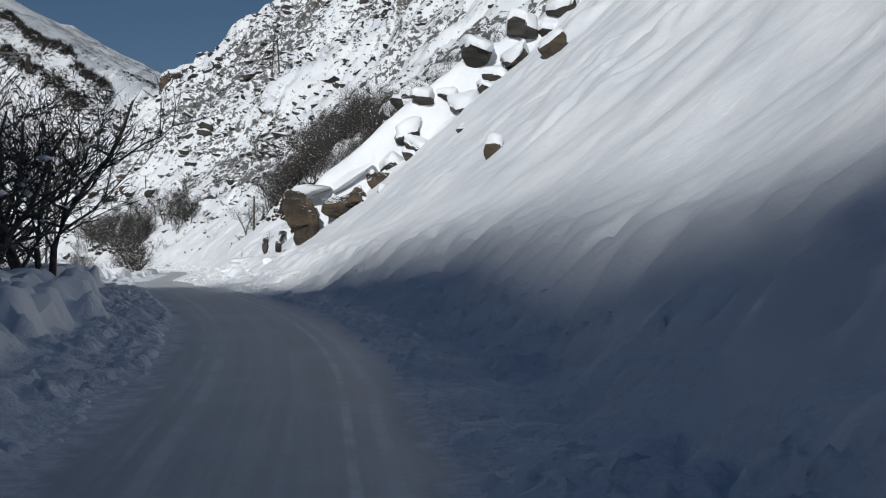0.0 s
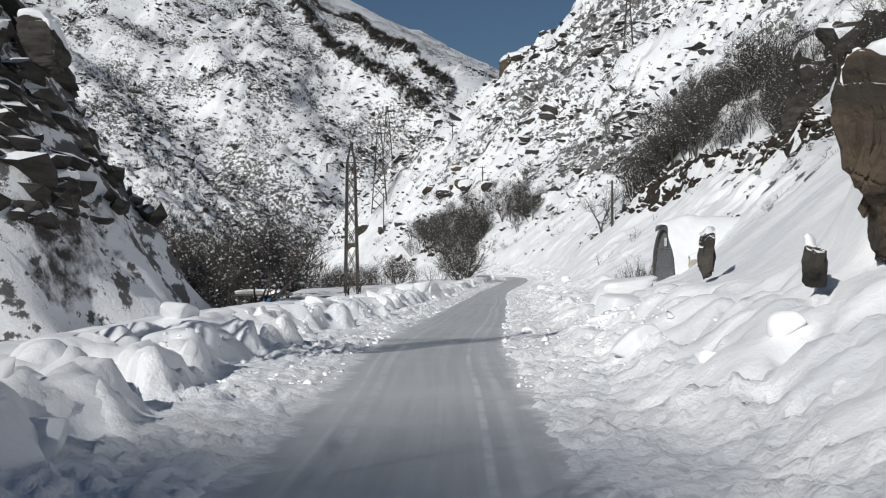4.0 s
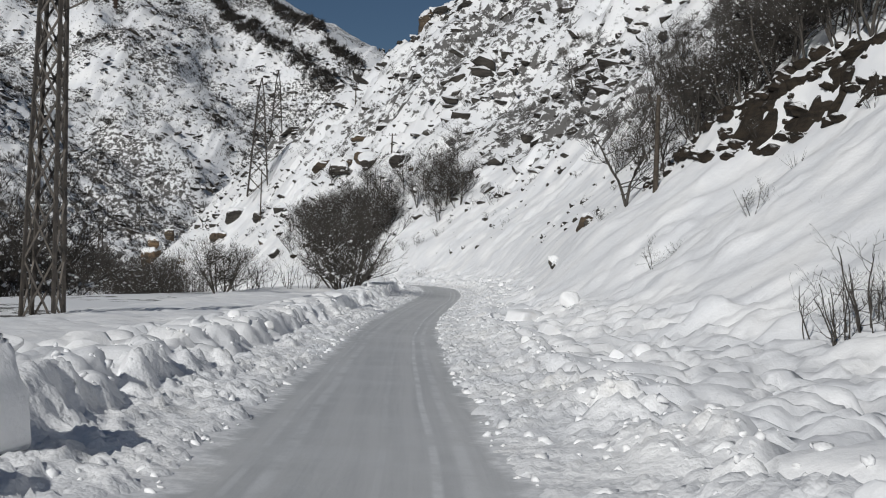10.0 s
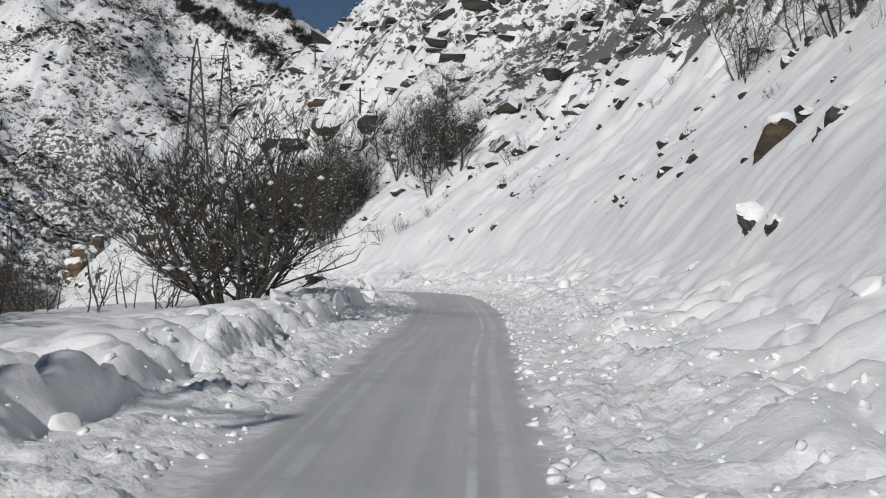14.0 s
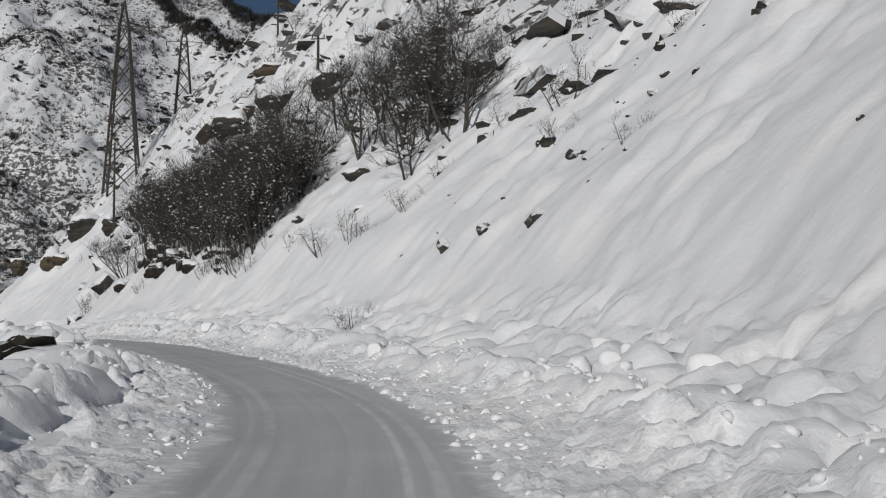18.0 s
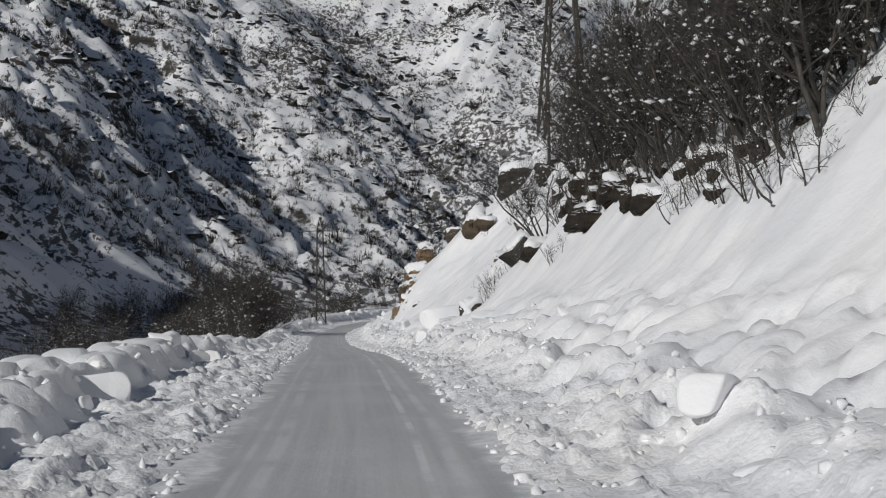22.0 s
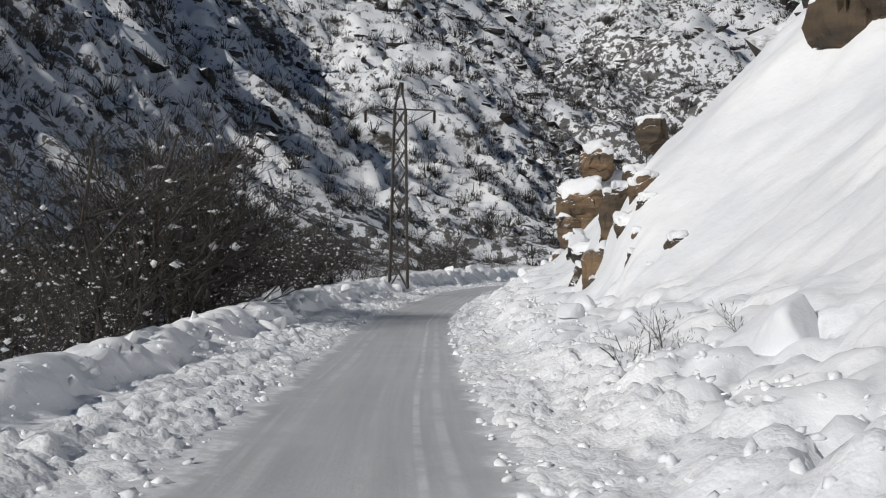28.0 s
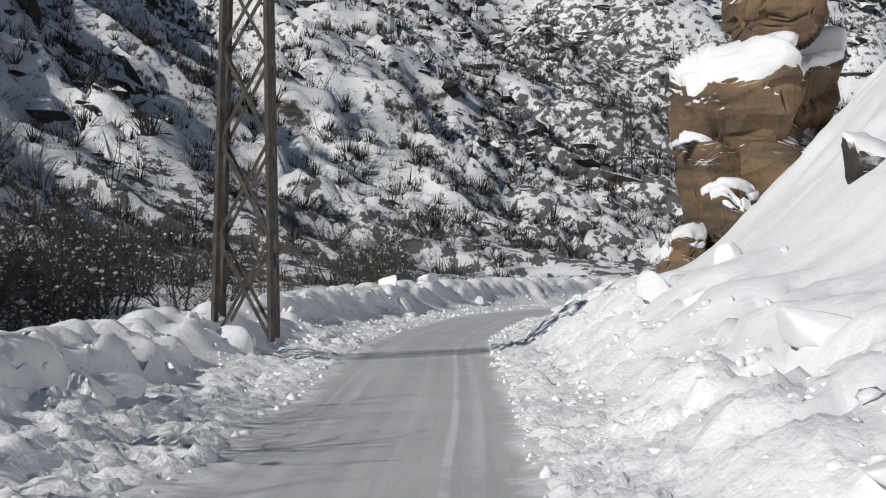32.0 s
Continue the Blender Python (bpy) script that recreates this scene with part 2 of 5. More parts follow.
def along(x, y):
    """For each place: metres along the road, metres to its right (left: minus), the road's height there."""
    idx = np.arange(0, len(ROAD), 8)
    best, near = np.full(x.shape, 1e18), np.zeros(x.shape, np.int64)
    for i in idx:
        q = (x - ROAD[i, 0]) ** 2 + (y - ROAD[i, 1]) ** 2
        m = q < best
        best[m], near[m] = q[m], i
    px, py = x - ROAD[near, 0], y - ROAD[near, 1]
    f = px * TAN[near, 0] + py * TAN[near, 1]
    fine = np.clip(near + np.round(np.clip(f, -1.6, 1.6) / 0.2).astype(np.int64), 0, len(ROAD) - 1)
    px, py = x - ROAD[fine, 0], y - ROAD[fine, 1]
    side = px * NRM[fine, 0] + py * NRM[fine, 1]
    d = np.where(side >= 0, 1, -1) * np.hypot(px, py)
    return RUN[fine], d, ROAD[fine, 2]


FOOT_S = [-60, 0, 30, 48, 65, 85, 105, 120, 135, 141, 148, 156, 165, 180, 192, 215, 230, 250, 275, 296, 320, 330, 338, 346, 356, 370, 400]
FOOT_D = [2.2, 2.2, 2.8, 3.2, 4.0, 7.0, 9.6, 9.2, 6.2, 5.5, 4.2, 4.7, 4.8, 5.2, 5.4, 5.4, 4.6, 4.4, 4.8, 5.1, 4.7, 4.3, 3.3, 3.9, 5.0, 4.2, 3.5]
RISE_S = [0, 60, 85, 130, 150, 180, 200, 225, 245, 265, 290, 318, 336, 350]
RISE_K = [0.85, 0.85, 0.74, 0.76, 0.80, 0.88, 0.88, 0.90, 0.95, 1.0, 1.10, 1.08, 0.99, 0.99]
WEST = np.array([(-60.0, -200.0), (-70.0, 20.0), (-98.0, 150.0), (-118.0, 215.0), (-142.0, 262.0), (-168.0, 300.0), (-181.0, 345.0), (-188.0, 385.0),
                 (-178.0, 418.0), (-145.0, 452.0), (-80.0, 490.0), (60.0, 530.0), (400.0, 560.0)])


RIDGE_A = np.array([(-304.8, 675.4), (-286.5, 668.4), (-253.6, 629.1), (-217.6, 591.1), (-198.0, 583.2), (-172.5, 563.6)])
RIDGE_B = np.array([(-300.0, 722.0), (-268.0, 692.0), (-241.4, 663.5), (-213.4, 637.6), (-181.7, 594.1), (-163.8, 579.5)])


def beside(line, x, y):
    """Distance to the left of a line on the plan (right: minus)."""
    best, out = np.full(x.shape, 1e18), np.zeros(x.shape)
    for (ax, ay), (bx, by) in zip(line[:-1], line[1:]):
        ux, uy = bx - ax, by - ay
        q = np.clip(((x - ax) * ux + (y - ay) * uy) / (ux * ux + uy * uy), 0, 1)
        dx, dy = x - ax - q * ux, y - ay - q * uy
        r = np.hypot(dx, dy)
        s = np.where(ux * (y - ay) - uy * (x - ax) >= 0, 1, -1) * r
        m = r < best
        best[m], out[m] = r[m], s[m]
    return out


def land(x, y, s, d, z):
    """Height of the land without the road's own heaps."""
    warp = (fbm(x / 26, y / 26, 3, 4) - 0.5)
    # right-hand slope
    foot, rise = np.interp(s, FOOT_S, FOOT_D), np.interp(s, RISE_S, RISE_K)
    up = np.maximum(d - foot - 2.0 * warp * sstep(4, 14, d), -6)
    r = 1.6
    right = z + rise * 0.5 * (up + np.sqrt(up * up + r * r)) - 0.35 + np.interp(s, [138, 146, 255, 268], [0.0, 1.2, 1.2, 0.0]) * sstep(0, 4, up)
    right += sstep(4, 9, d) * (1 - 0.6 * sstep(16, 26, d)) * ((fbm(s / 2.8 + d / 5, d / 5, 3, 33) - 0.5) * 0.75 + (fbm(s / 1.1 + d / 2.4, d / 2.6, 3, 36) - 0.5) * 0.3 + 0.24 * domes(x + d * 0.25, y, 1.15, 11, 0.75, 0.3) * sstep(0.42, 0.6, fbm(x / 6, y / 6, 3, 57)) + (fbm(x / 1.7, y / 1.7, 3, 38) - 0.5) * 0.34)
    right += sstep(14, 40, d) * (fbm(x / 34, y / 34, 4, 9) - 0.5) * 15
    scarp = np.interp(s, [112, 120, 128, 134, 138, 142, 146, 152], [25, 23.5, 21.5, 19.5, 17.5, 15.2, 13.2, 11.0]) + 1.5 * warp
    right += 1.3 * sstep(-0.5, 0.5, d - scarp) * sstep(108, 118, s) * (1 - sstep(145, 151, s)) * (0.6 + 0.8 * fbm(x / 5, y / 5, 3, 77))
    for s0, run, s1, fall, d0, rise, wide in ((50.0, 0.7, 50.6, 3.0, 5.7, 2.2, 0.7), (309.5, 9.0, 312.0, 8.0, 5.7, 2.5, 0.9)):
        right += rise * sstep(s0 - run, s0, s) * (1 - sstep(s1, s1 + fall, s)) * sstep(d0 - 0.8, d0 + wide, d) * (1 - sstep(d0 + 5, d0 + 15, d))
    right -= 0.9 * np.exp(-((x + 15.7) ** 2 + (y - 111.2) ** 2) / 4.5)
    crest = 43 + 0.66 * (x + 73) + 0.05 * (y - 300) + (fbm(x / 18, y / 18, 4, 21) - 0.5) * 10
    crest = np.where(crest > 60, 60 + (crest - 60) * 0.5, crest)
    right = np.where(s > 150, -smax(-right, -crest, 4.0), right)
    # left-hand bench and river
    bench = np.interp(s, [-60, 20, 55, 90, 118, 147, 165, 175, 195, 230, 272, 278, 283, 300, 330], [7, 7, 7.5, 9, 12, 18, 12, 9, 4.4, 4.2, 4.2, 3.3, 3.3, 3.5, 4.2]) + 2.0 * warp
    low = -d - bench
    deep = np.interp(s, [0, 90, 190, 230, 330], [6.5, 5.5, 5.5, 9.0, 8.0])
    left = z + 0.15 - deep * sstep(0, 1, low / np.interp(s, [180, 210], [11.0, 8.5])) + 0.028 * np.maximum(low - 14, 0)
    h = np.where(d >= 0, right, left)
    # mountain beyond the river
    w = beside(WEST, x, y)
    steep = np.interp(y, [180, 260, 318, 420, 500], [0.70, 0.70, 0.75, 0.72, 0.62])
    up = np.maximum(w + (fbm(x / 40, y / 40, 4, 2) - 0.5) * 26, -40)
    west = -7.5 + steep * 0.5 * (up + np.sqrt(up * up + 40))
    ribs = fbm((x * 0.62 + y * 0.78) / 38, (x * 0.78 - y * 0.62) / 120, 4, 15) - 0.5
    west += sstep(6, 50, w) * (ribs * 22 + (fbm(x / 22, y / 22, 4, 17) - 0.5) * 11)
    top = 124 + 0.5 * (-199 - x) - 0.06 * (832 - y) + (fbm(x / 60, y / 60, 4, 31) - 0.5) * 22 - 26 * sstep(600, 800, y)
    west = -smax(-west, -top, 8.0)
    for rib in (RIDGE_A, RIDGE_B):
        west += 3.5 * np.exp(-(beside(rib, x, y) / 5.0) ** 2) * sstep(555, 590, y)
    h = smax(h, west, 3.0)
    # unseen spur south of the gorge, added to throw shade over it
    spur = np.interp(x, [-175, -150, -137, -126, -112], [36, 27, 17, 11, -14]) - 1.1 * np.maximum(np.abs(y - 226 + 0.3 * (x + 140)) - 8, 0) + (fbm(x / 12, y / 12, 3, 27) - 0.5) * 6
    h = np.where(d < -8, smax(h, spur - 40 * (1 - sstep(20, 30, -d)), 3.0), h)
    # knoll on the near left, beside the start of the road
    a, u = 0.2756 * x + 0.9613 * y, 0.9613 * x - 0.2756 * y
    # unseen ridge 330 m behind the start, added to shade the first stretch
    bump = np.interp(u, [-170, -28, -15, -8, 2, 14, 110], [217, 208.5, 203.3, 200.2, 194.6, 186, 48]) - 1.15 * np.maximum(np.abs(a + 330) - 24, 0) + (fbm(x / 30, y / 30, 3, 12) - 0.5) * 3
    knoll = 13 - 2.0 * np.maximum(np.hypot(x + 40, (y - 74) * 0.8) - 3.0, 0) + (fbm(x / 6, y / 6, 4, 13) - 0.5) * 8
    h = h - 0.75 * np.maximum(-a - 60, 0)
    return np.where((d < -7) | (a < -30), smax(h, smax(bump, knoll, 2.0), 1.5), h)


def ledges(x, y, s, d):
    """Rock steps of the mountain sides, higher away from the road."""
    u, v = x * 0.84 + y * 0.54, -x * 0.54 + y * 0.84
    far = np.where(d > 0, sstep(13, 24, d) * np.interp(s, [40, 60, 140, 170, 215, 240], [0.25, 0.35, 0.5, 0.7, 1.0, 1.0]), sstep(18, 50, -d))
    n = fbm(u / 11, v / 4.2, 4, 40, 0.55)
    out = 1.5 * (sstep(0.45, 0.48, n) + sstep(0.56, 0.59, n))
    n = fbm(u / 5, v / 2.4, 3, 46, 0.6)
    out += 0.8 * sstep(0.53, 0.58, n)
    return far * (out + 0.5 * fbm(x / 3.1, y / 3.1, 3, 52))


def ground(x, y):
    s, d, z = along(x, y)
    return land(x, y, s, d, z) + ledges(x, y, s, d), s, d


def height(x, y):
    h, _, _ = ground(np.array([float(x)]), np.array([float(y)]))
    return float(h[0])


def link_mesh(name, verts, faces, material, parent=None, smooth=True):
    me = bpy.data.meshes.new(name)
    verts, faces = np.asarray(verts, np.float32), np.asarray(faces, np.int32)
    k = faces.shape[1]
    me.vertices.add(len(verts))
    me.vertices.foreach_set("co", verts.ravel())
    me.loops.add(faces.size)
    me.loops.foreach_set("vertex_index", faces.ravel())
    me.polygons.add(len(faces))
    me.polygons.foreach_set("loop_start", np.arange(0, faces.size, k, dtype=np.int32))
    me.polygons.foreach_set("use_smooth", np.full(len(faces), smooth))
    me.update(calc_edges=True)
    me.validate()
    me.materials.append(material)
    ob = new(name, me)
    ob.parent = parent
    return ob


def sheet_faces(nu, nv):
    a = (np.arange(nu - 1)[:, None] * nv + np.arange(nv - 1)[None, :]).ravel()
    return np.stack([a, a + nv, a + nv + 1, a + 1], 1)


def part(name, bm, material, parent, label=""):
    me = bpy.data.meshes.new(name)
    bm.to_mesh(me)
    bm.free()
    me.materials.append(material)
    ob = new(name, me)
    ob.parent = parent
    if label:
        ob["label"] = label
    return ob


# ---- the land: one sheet, finest where the road runs ----
def axis(lo, a, b, hi, step):
    out = [np.arange(a, b, step)]
    for end, sign in ((lo, -1), (hi, 1)):
        p, w, side = (a if sign < 0 else b), step, []
        while (p > lo if sign < 0 else p < hi):
            side.append(p)
            w = min(w * 1.06, 25)
            p += sign * w
        side.append(end)
        out = [np.array(side[::-1][:-1])] + out if sign < 0 else out + [np.array(side)]
    return np.concatenate(out)


GX, GY = axis(-900, -300, 40, 700, 0.95), axis(-640, -30, 430, 1600, 0.95)
gx, gy = [g.ravel() for g in np.meshgrid(GX, GY, indexing="ij")]
gz, gs, gd = ground(gx, gy)
gz -= 1.3 * (1 - np.where(gd < 0, sstep(7.5, 10.5, -gd), sstep(15.5, 18.5, gd)))
terrain = link_mesh("ground", np.stack([gx, gy, gz], 1), sheet_faces(len(GX), len(GY)), GROUND)
tagged(terrain, "snow-covered rocky mountain sides above a river valley", "ground", kind="structure")

# ---- the road with its shoulders and heaps of ploughed snow ----
D_AXIS = np.concatenate([np.arange(-12, -6, 0.4), np.arange(-6, -2.4, 0.11), np.arange(-2.4, 2.4, 0.15),
                         np.arange(2.4, 7, 0.12), np.arange(7, 12, 0.25), np.arange(12, 20.01, 0.4)])
RS = np.arange(S0 - 120, int(S0 + 400 / 0.2))


def strip():
    i, d = [g.ravel() for g in np.meshgrid(RS, D_AXIS, indexing="ij")]
    s, z = RUN[i], ROAD[i, 2]
    edge = (fbm(s / 3.0, s * 0 + 5, 3, 60) - 0.5) * 0.9 * sstep(0.9, 1.4, np.abs(d)) * (1 - sstep(2.5, 4, np.abs(d)))
    x, y = ROAD[i, 0] + NRM[i, 0] * d, ROAD[i, 1] + NRM[i, 1] * d
    base = land(x, y, s, d, z) + ledges(x, y, s, d)
    a = np.abs(d) + edge
    crumb = fbm(x / 0.40, y / 0.40, 4, 63, 0.65) - 0.45
    bits = domes(x, y, 0.30, 3, 0.55)
    small = domes(x, y, 0.62, 4, 0.7, 0.3)
    wx, wy = x + 0.75 * (fbm(x / 0.8, y / 0.8, 3, 83) - 0.5), y + 0.75 * (fbm(x / 0.8, y / 0.8, 3, 87) - 0.5)
    lumps = np.maximum(domes(wx, wy, 0.72, 5, 0.9, 0.34), 0.8 * domes(wx, wy, 0.5, 7, 0.8, 0.36))
    big = domes(wx, wy, 1.35, 8, 0.34, 0.34)
    shoulder = sstep(1.15, 2.1, a)
    h = z + 0.012 * (fbm(s / 6, d / 0.22, 3, 69) - 0.5) + shoulder * (0.05 + 0.09 * crumb + 0.06 * bits)
    tall_l = np.interp(s, [-60, 0, 45, 60, 220, 260, 274, 277, 282.5, 284, 330], [0.78, 0.78, 0.76, 0.66, 0.64, 0.55, 0.5, 0.1, 0.1, 0.45, 0.50])
    out_l = np.interp(s, [200, 250, 272, 280, 300, 315], [0.0, 0.35, 0.35, 0.4, 0.4, 0.4])
    ragged = 1.1 * (fbm(x / 0.9, y / 0.9, 3, 91) - 0.5)
    row = sstep(2.85, 3.35, a - out_l + ragged) * (1 - 0.7 * sstep(4.4, 6.0, -d))
    pile = 1.2 * np.maximum(np.maximum(lumps, 0.95 * big), 0.45 * small)
    hl = tall_l * row * (0.04 + 0.9 * -smax(-pile, -1.0, 0.12))
    wide = np.interp(s, FOOT_S, FOOT_D)
    out = 1 - sstep(0, 1.8, d - np.maximum(wide + 0.2, 3.9))
    hr = np.interp(s, [0, 45, 60, 130, 143, 215, 230, 300], [0.45, 0.6, 0.85, 0.85, 0.7, 0.95, 0.95, 0.75]) * sstep(2.1, 3.3, a) * (0.12 + 0.8 * np.maximum(np.maximum(0.85 * lumps, 0.95 * big), 0.5 * small)) * (0.08 + 0.92 * out)
    heap = np.where(d < 0, hl, hr)
    soft = sstep(2.2, 4.2, a)
    zz = np.where(a < 2.2, h, h * (1 - soft) + np.maximum(base, z - 20) * soft) + heap
    zz -= 0.9 * np.where(d < 0, sstep(11.0, 12.0, -d), sstep(19.0, 20.0, d))
    return np.stack([x, y, zz], 1)


ICE = Nodes("packed_ice")
uvn = ICE.add("ShaderNodeUVMap")
uvn.uv_map = "lane"
sep = ICE.add("ShaderNodeSeparateXYZ")
ICE.link(uvn.outputs[0], sep.inputs[0])
lane_s, lane_d = sep.outputs[0], sep.outputs[1]
wob = ICE.math("ADD", lane_d, ICE.math("MULTIPLY", ICE.math("SUBTRACT", ICE.noise(0.045, 2), 0.5), 0.5))
stretch = ICE.add("ShaderNodeCombineXYZ")
ICE.link(ICE.math("MULTIPLY", lane_s, 0.05), stretch.inputs[0])
ICE.link(ICE.math("MULTIPLY", wob, 2.2), stretch.inputs[1])
streak = ICE.noise(1.6, 6, 0.65, stretch.outputs[0])
ice_col = ICE.mix(ICE.ramp(streak, 0.34, 0.68), (0.43, 0.44, 0.445), (0.535, 0.54, 0.54))
ice_col = ICE.mix(ICE.math("MULTIPLY", ICE.ramp(ICE.noise(0.45, 6, 0.65), 0.42, 0.72), 0.55), ice_col, (0.60, 0.61, 0.62))


def track(centre, half, amount, col):
    off = ICE.math("ABSOLUTE", ICE.math("SUBTRACT", wob, centre))
    line = ICE.math("MULTIPLY", ICE.math("SUBTRACT", 1.0, ICE.ramp(off, half * 0.3, half)), ICE.ramp(ICE.noise(0.7, 5, 0.7), 0.36, 0.6))
    return ICE.mix(ICE.math("MULTIPLY", line, amount), col, (0.74, 0.75, 0.76))


for centre, half, amount in ((0.62, 0.06, 0.8), (0.88, 0.09, 0.5), (-0.72, 0.10, 0.45), (-0.95, 0.05, 0.4), (0.15, 0.05, 0.2)):
    ice_col = track(centre, half, amount, ice_col)
rim = ICE.math("ADD", ICE.math("ABSOLUTE", lane_d), ICE.math("MULTIPLY", ICE.math("SUBTRACT", ICE.noise(1.1, 6, 0.7), 0.5), 1.1))
crust = ICE.mix(ICE.ramp(ICE.noise(6.0, 5, 0.7), 0.35, 0.65), (0.62, 0.63, 0.64), (0.86, 0.86, 0.87))
crust = ICE.mix(ICE.math("MULTIPLY", ICE.ramp(ICE.noise(0.5, 5, 0.7), 0.5, 0.8), 0.45), crust, (0.52, 0.50, 0.46))
ice_col = ICE.mix(ICE.ramp(rim, 1.12, 1.36), ice_col, crust)
ICE.bump(streak, 0.3, 0.02)
ICE.bump(ICE.noise(11.0, 5, 0.65), 0.4, 0.015)
ICE.bump(ICE.noise(45.0, 3, 0.6), 0.3, 0.006)
ICE.done(ice_col, ICE.math("ADD", 0.42, ICE.math("MULTIPLY", ICE.ramp(rim, 1.0, 1.5), 0.25)), 0.4)

sv = strip()
nv = len(D_AXIS)
sf = sheet_faces(len(RS), nv)
col = np.tile(np.arange(nv - 1), len(RS) - 1)
inner = np.abs(D_AXIS[:-1] + 0.07) < 2.45
heaps = link_mesh("snow_banks", sv, sf[~inner[col]], SNOW)
tagged(heaps, "ploughed banks of lumpy white snow along the road", "snow bank", kind="structure")
used = np.arange(nv)[np.r_[inner, False] | np.r_[False, inner]]
rv = sv.reshape(len(RS), nv, 3)[:, used].reshape(-1, 3)
road = link_mesh("road", rv, sheet_faces(len(RS), len(used)), ICE.m)
tagged(road, "single-lane road of grey polished ice and packed snow", "road", kind="structure")
lane = road.data.uv_layers.new(name="lane")
loop_v = np.zeros(len(road.data.loops), np.int32)
road.data.loops.foreach_get("vertex_index", loop_v)
uv = np.stack([RUN[RS][loop_v // len(used)], D_AXIS[used][loop_v % len(used)]], 1).astype(np.float32)
lane.data.foreach_set("uv", uv.ravel())

# ---- mesh builders ----
def ico(level):
    bm = bmesh.new()
    bmesh.ops.create_icosphere(bm, subdivisions=level, radius=1.0)
    v = np.array([q.co[:] for q in bm.verts])
    f = np.array([[q.index for q in t.verts] for t in bm.faces])
    bm.free()
    return v, f


ICO1, ICO2, ICO3, ICO4, ICO5 = ico(1), ico(2), ico(3), ico(4), ico(5)


OCTA = (np.array([(1, 0, 0), (-1, 0, 0), (0, 1, 0), (0, -1, 0), (0, 0, 1), (0, 0, -1)], float),
        np.array([(0, 2, 4), (2, 1, 4), (1, 3, 4), (3, 0, 4), (2, 0, 5), (1, 2, 5), (3, 1, 5), (0, 3, 5)]))


def rock_shape(seed, size, cuts=20, base=None, rough=0.10):
    """A boulder with flat broken faces and cracks."""
    r = np.random.default_rng(seed)
    v = (base or ICO4)[0].copy()
    v = np.sign(v) * np.abs(v) ** 0.8
    for _ in range(cuts):
        n = r.normal(size=3)
        n /= np.linalg.norm(n)
        c = r.uniform(0.36, 0.62)
        over = np.maximum(v @ n - c, 0)
        v -= over[:, None] * n
    a, b = v[:, 0] + 0.55 * v[:, 2], v[:, 1] - 0.45 * v[:, 2]
    q = fbm(a * 2.2 + seed, b * 2.2 + v[:, 2], 4, seed % 40) - 0.5
    crack = np.abs(fbm(a * 1.6 + 7, v[:, 2] * 3.2 + b, 3, seed % 31) - 0.5)
    v *= (1 + rough * 2.4 * q - rough * 1.3 * (1 - sstep(0, 0.05, crack)))[:, None]
    v /= np.abs(v).max(0)
    return v * np.asarray(size)


def cap_mesh(v, f, level, thick):
    """A cushion of snow on the upward faces of a rock."""
    fn = np.cross(v[f[:, 1]] - v[f[:, 0]], v[f[:, 2]] - v[f[:, 0]])
    n = np.zeros_like(v)
    for k in range(3):
        np.add.at(n, f[:, k], fn)
    for _ in range(3):
        fm = (n[f[:, 0]] + n[f[:, 1]] + n[f[:, 2]]) / 3
        m, c = np.zeros_like(n), np.zeros(len(n))
        for k in range(3):
            np.add.at(m, f[:, k], fm)
            np.add.at(c, f[:, k], 1)
        n = m / c[:, None]
    n /= np.linalg.norm(n, axis=1)[:, None] + 1e-12
    lo, hi = v[:, 2].min(), v[:, 2].max()
    size = hi - lo
    wave = fbm(v[:, 0] * 1.8 / size, v[:, 1] * 1.8 / size + v[:, 2] / size + 3, 3, 5) - 0.5
    z0 = lo + size * (level + 0.5 * wave)
    q = sstep(0.28, 0.62, n[:, 2] + 0.5 * wave) * sstep(-0.04, 0.12, (v[:, 2] - z0) / size)
    lump = 0.8 + 0.5 * fbm(v[:, 0] * 3 / size + 9, v[:, 1] * 3 / size, 3, 15)
    w = v + (n * 0.45 + np.array([0, 0, 0.55])) * (thick * lump * q)[:, None] - n * (0.03 * size * (1 - sstep(0, 0.3, q)))[:, None]
    keep = (q > 0.02)[f].any(1)
    if not keep.any():
        return np.zeros((0, 3)), np.zeros((0, 3), int)
    used = np.unique(f[keep])
    back = np.zeros(len(v), int)
    back[used] = np.arange(len(used))
    return w[used], back[f[keep]]


def turn_z(v, a):
    c, s = math.cos(a), math.sin(a)
    return np.stack([v[:, 0] * c - v[:, 1] * s, v[:, 0] * s + v[:, 1] * c, v[:, 2]], 1)


def boulder(parent, at, size, seed, material=None, cap=0.6, thick=0.0, tip=0.0, level=3):
    base = ICO3 if level == 3 else ICO4
    v = rock_shape(seed, size, 15, base, 0.07)
    if tip:
        c, s = math.cos(tip), math.sin(tip)
        v = np.stack([v[:, 0] * c - v[:, 2] * s, v[:, 1], v[:, 0] * s + v[:, 2] * c], 1)
    v = turn_z(v, seed * 1.7)
    ob = link_mesh("boulder", v, base[1], material or ROCK, parent, smooth=False)
    ob.location = at
    if cap < 1:
        cv, cf = cap_mesh(v, base[1], cap, thick or 0.06 + 0.10 * size[2])
        if len(cf) > 4:
            link_mesh("snow_cap", cv, cf, SNOW, ob)
    return ob


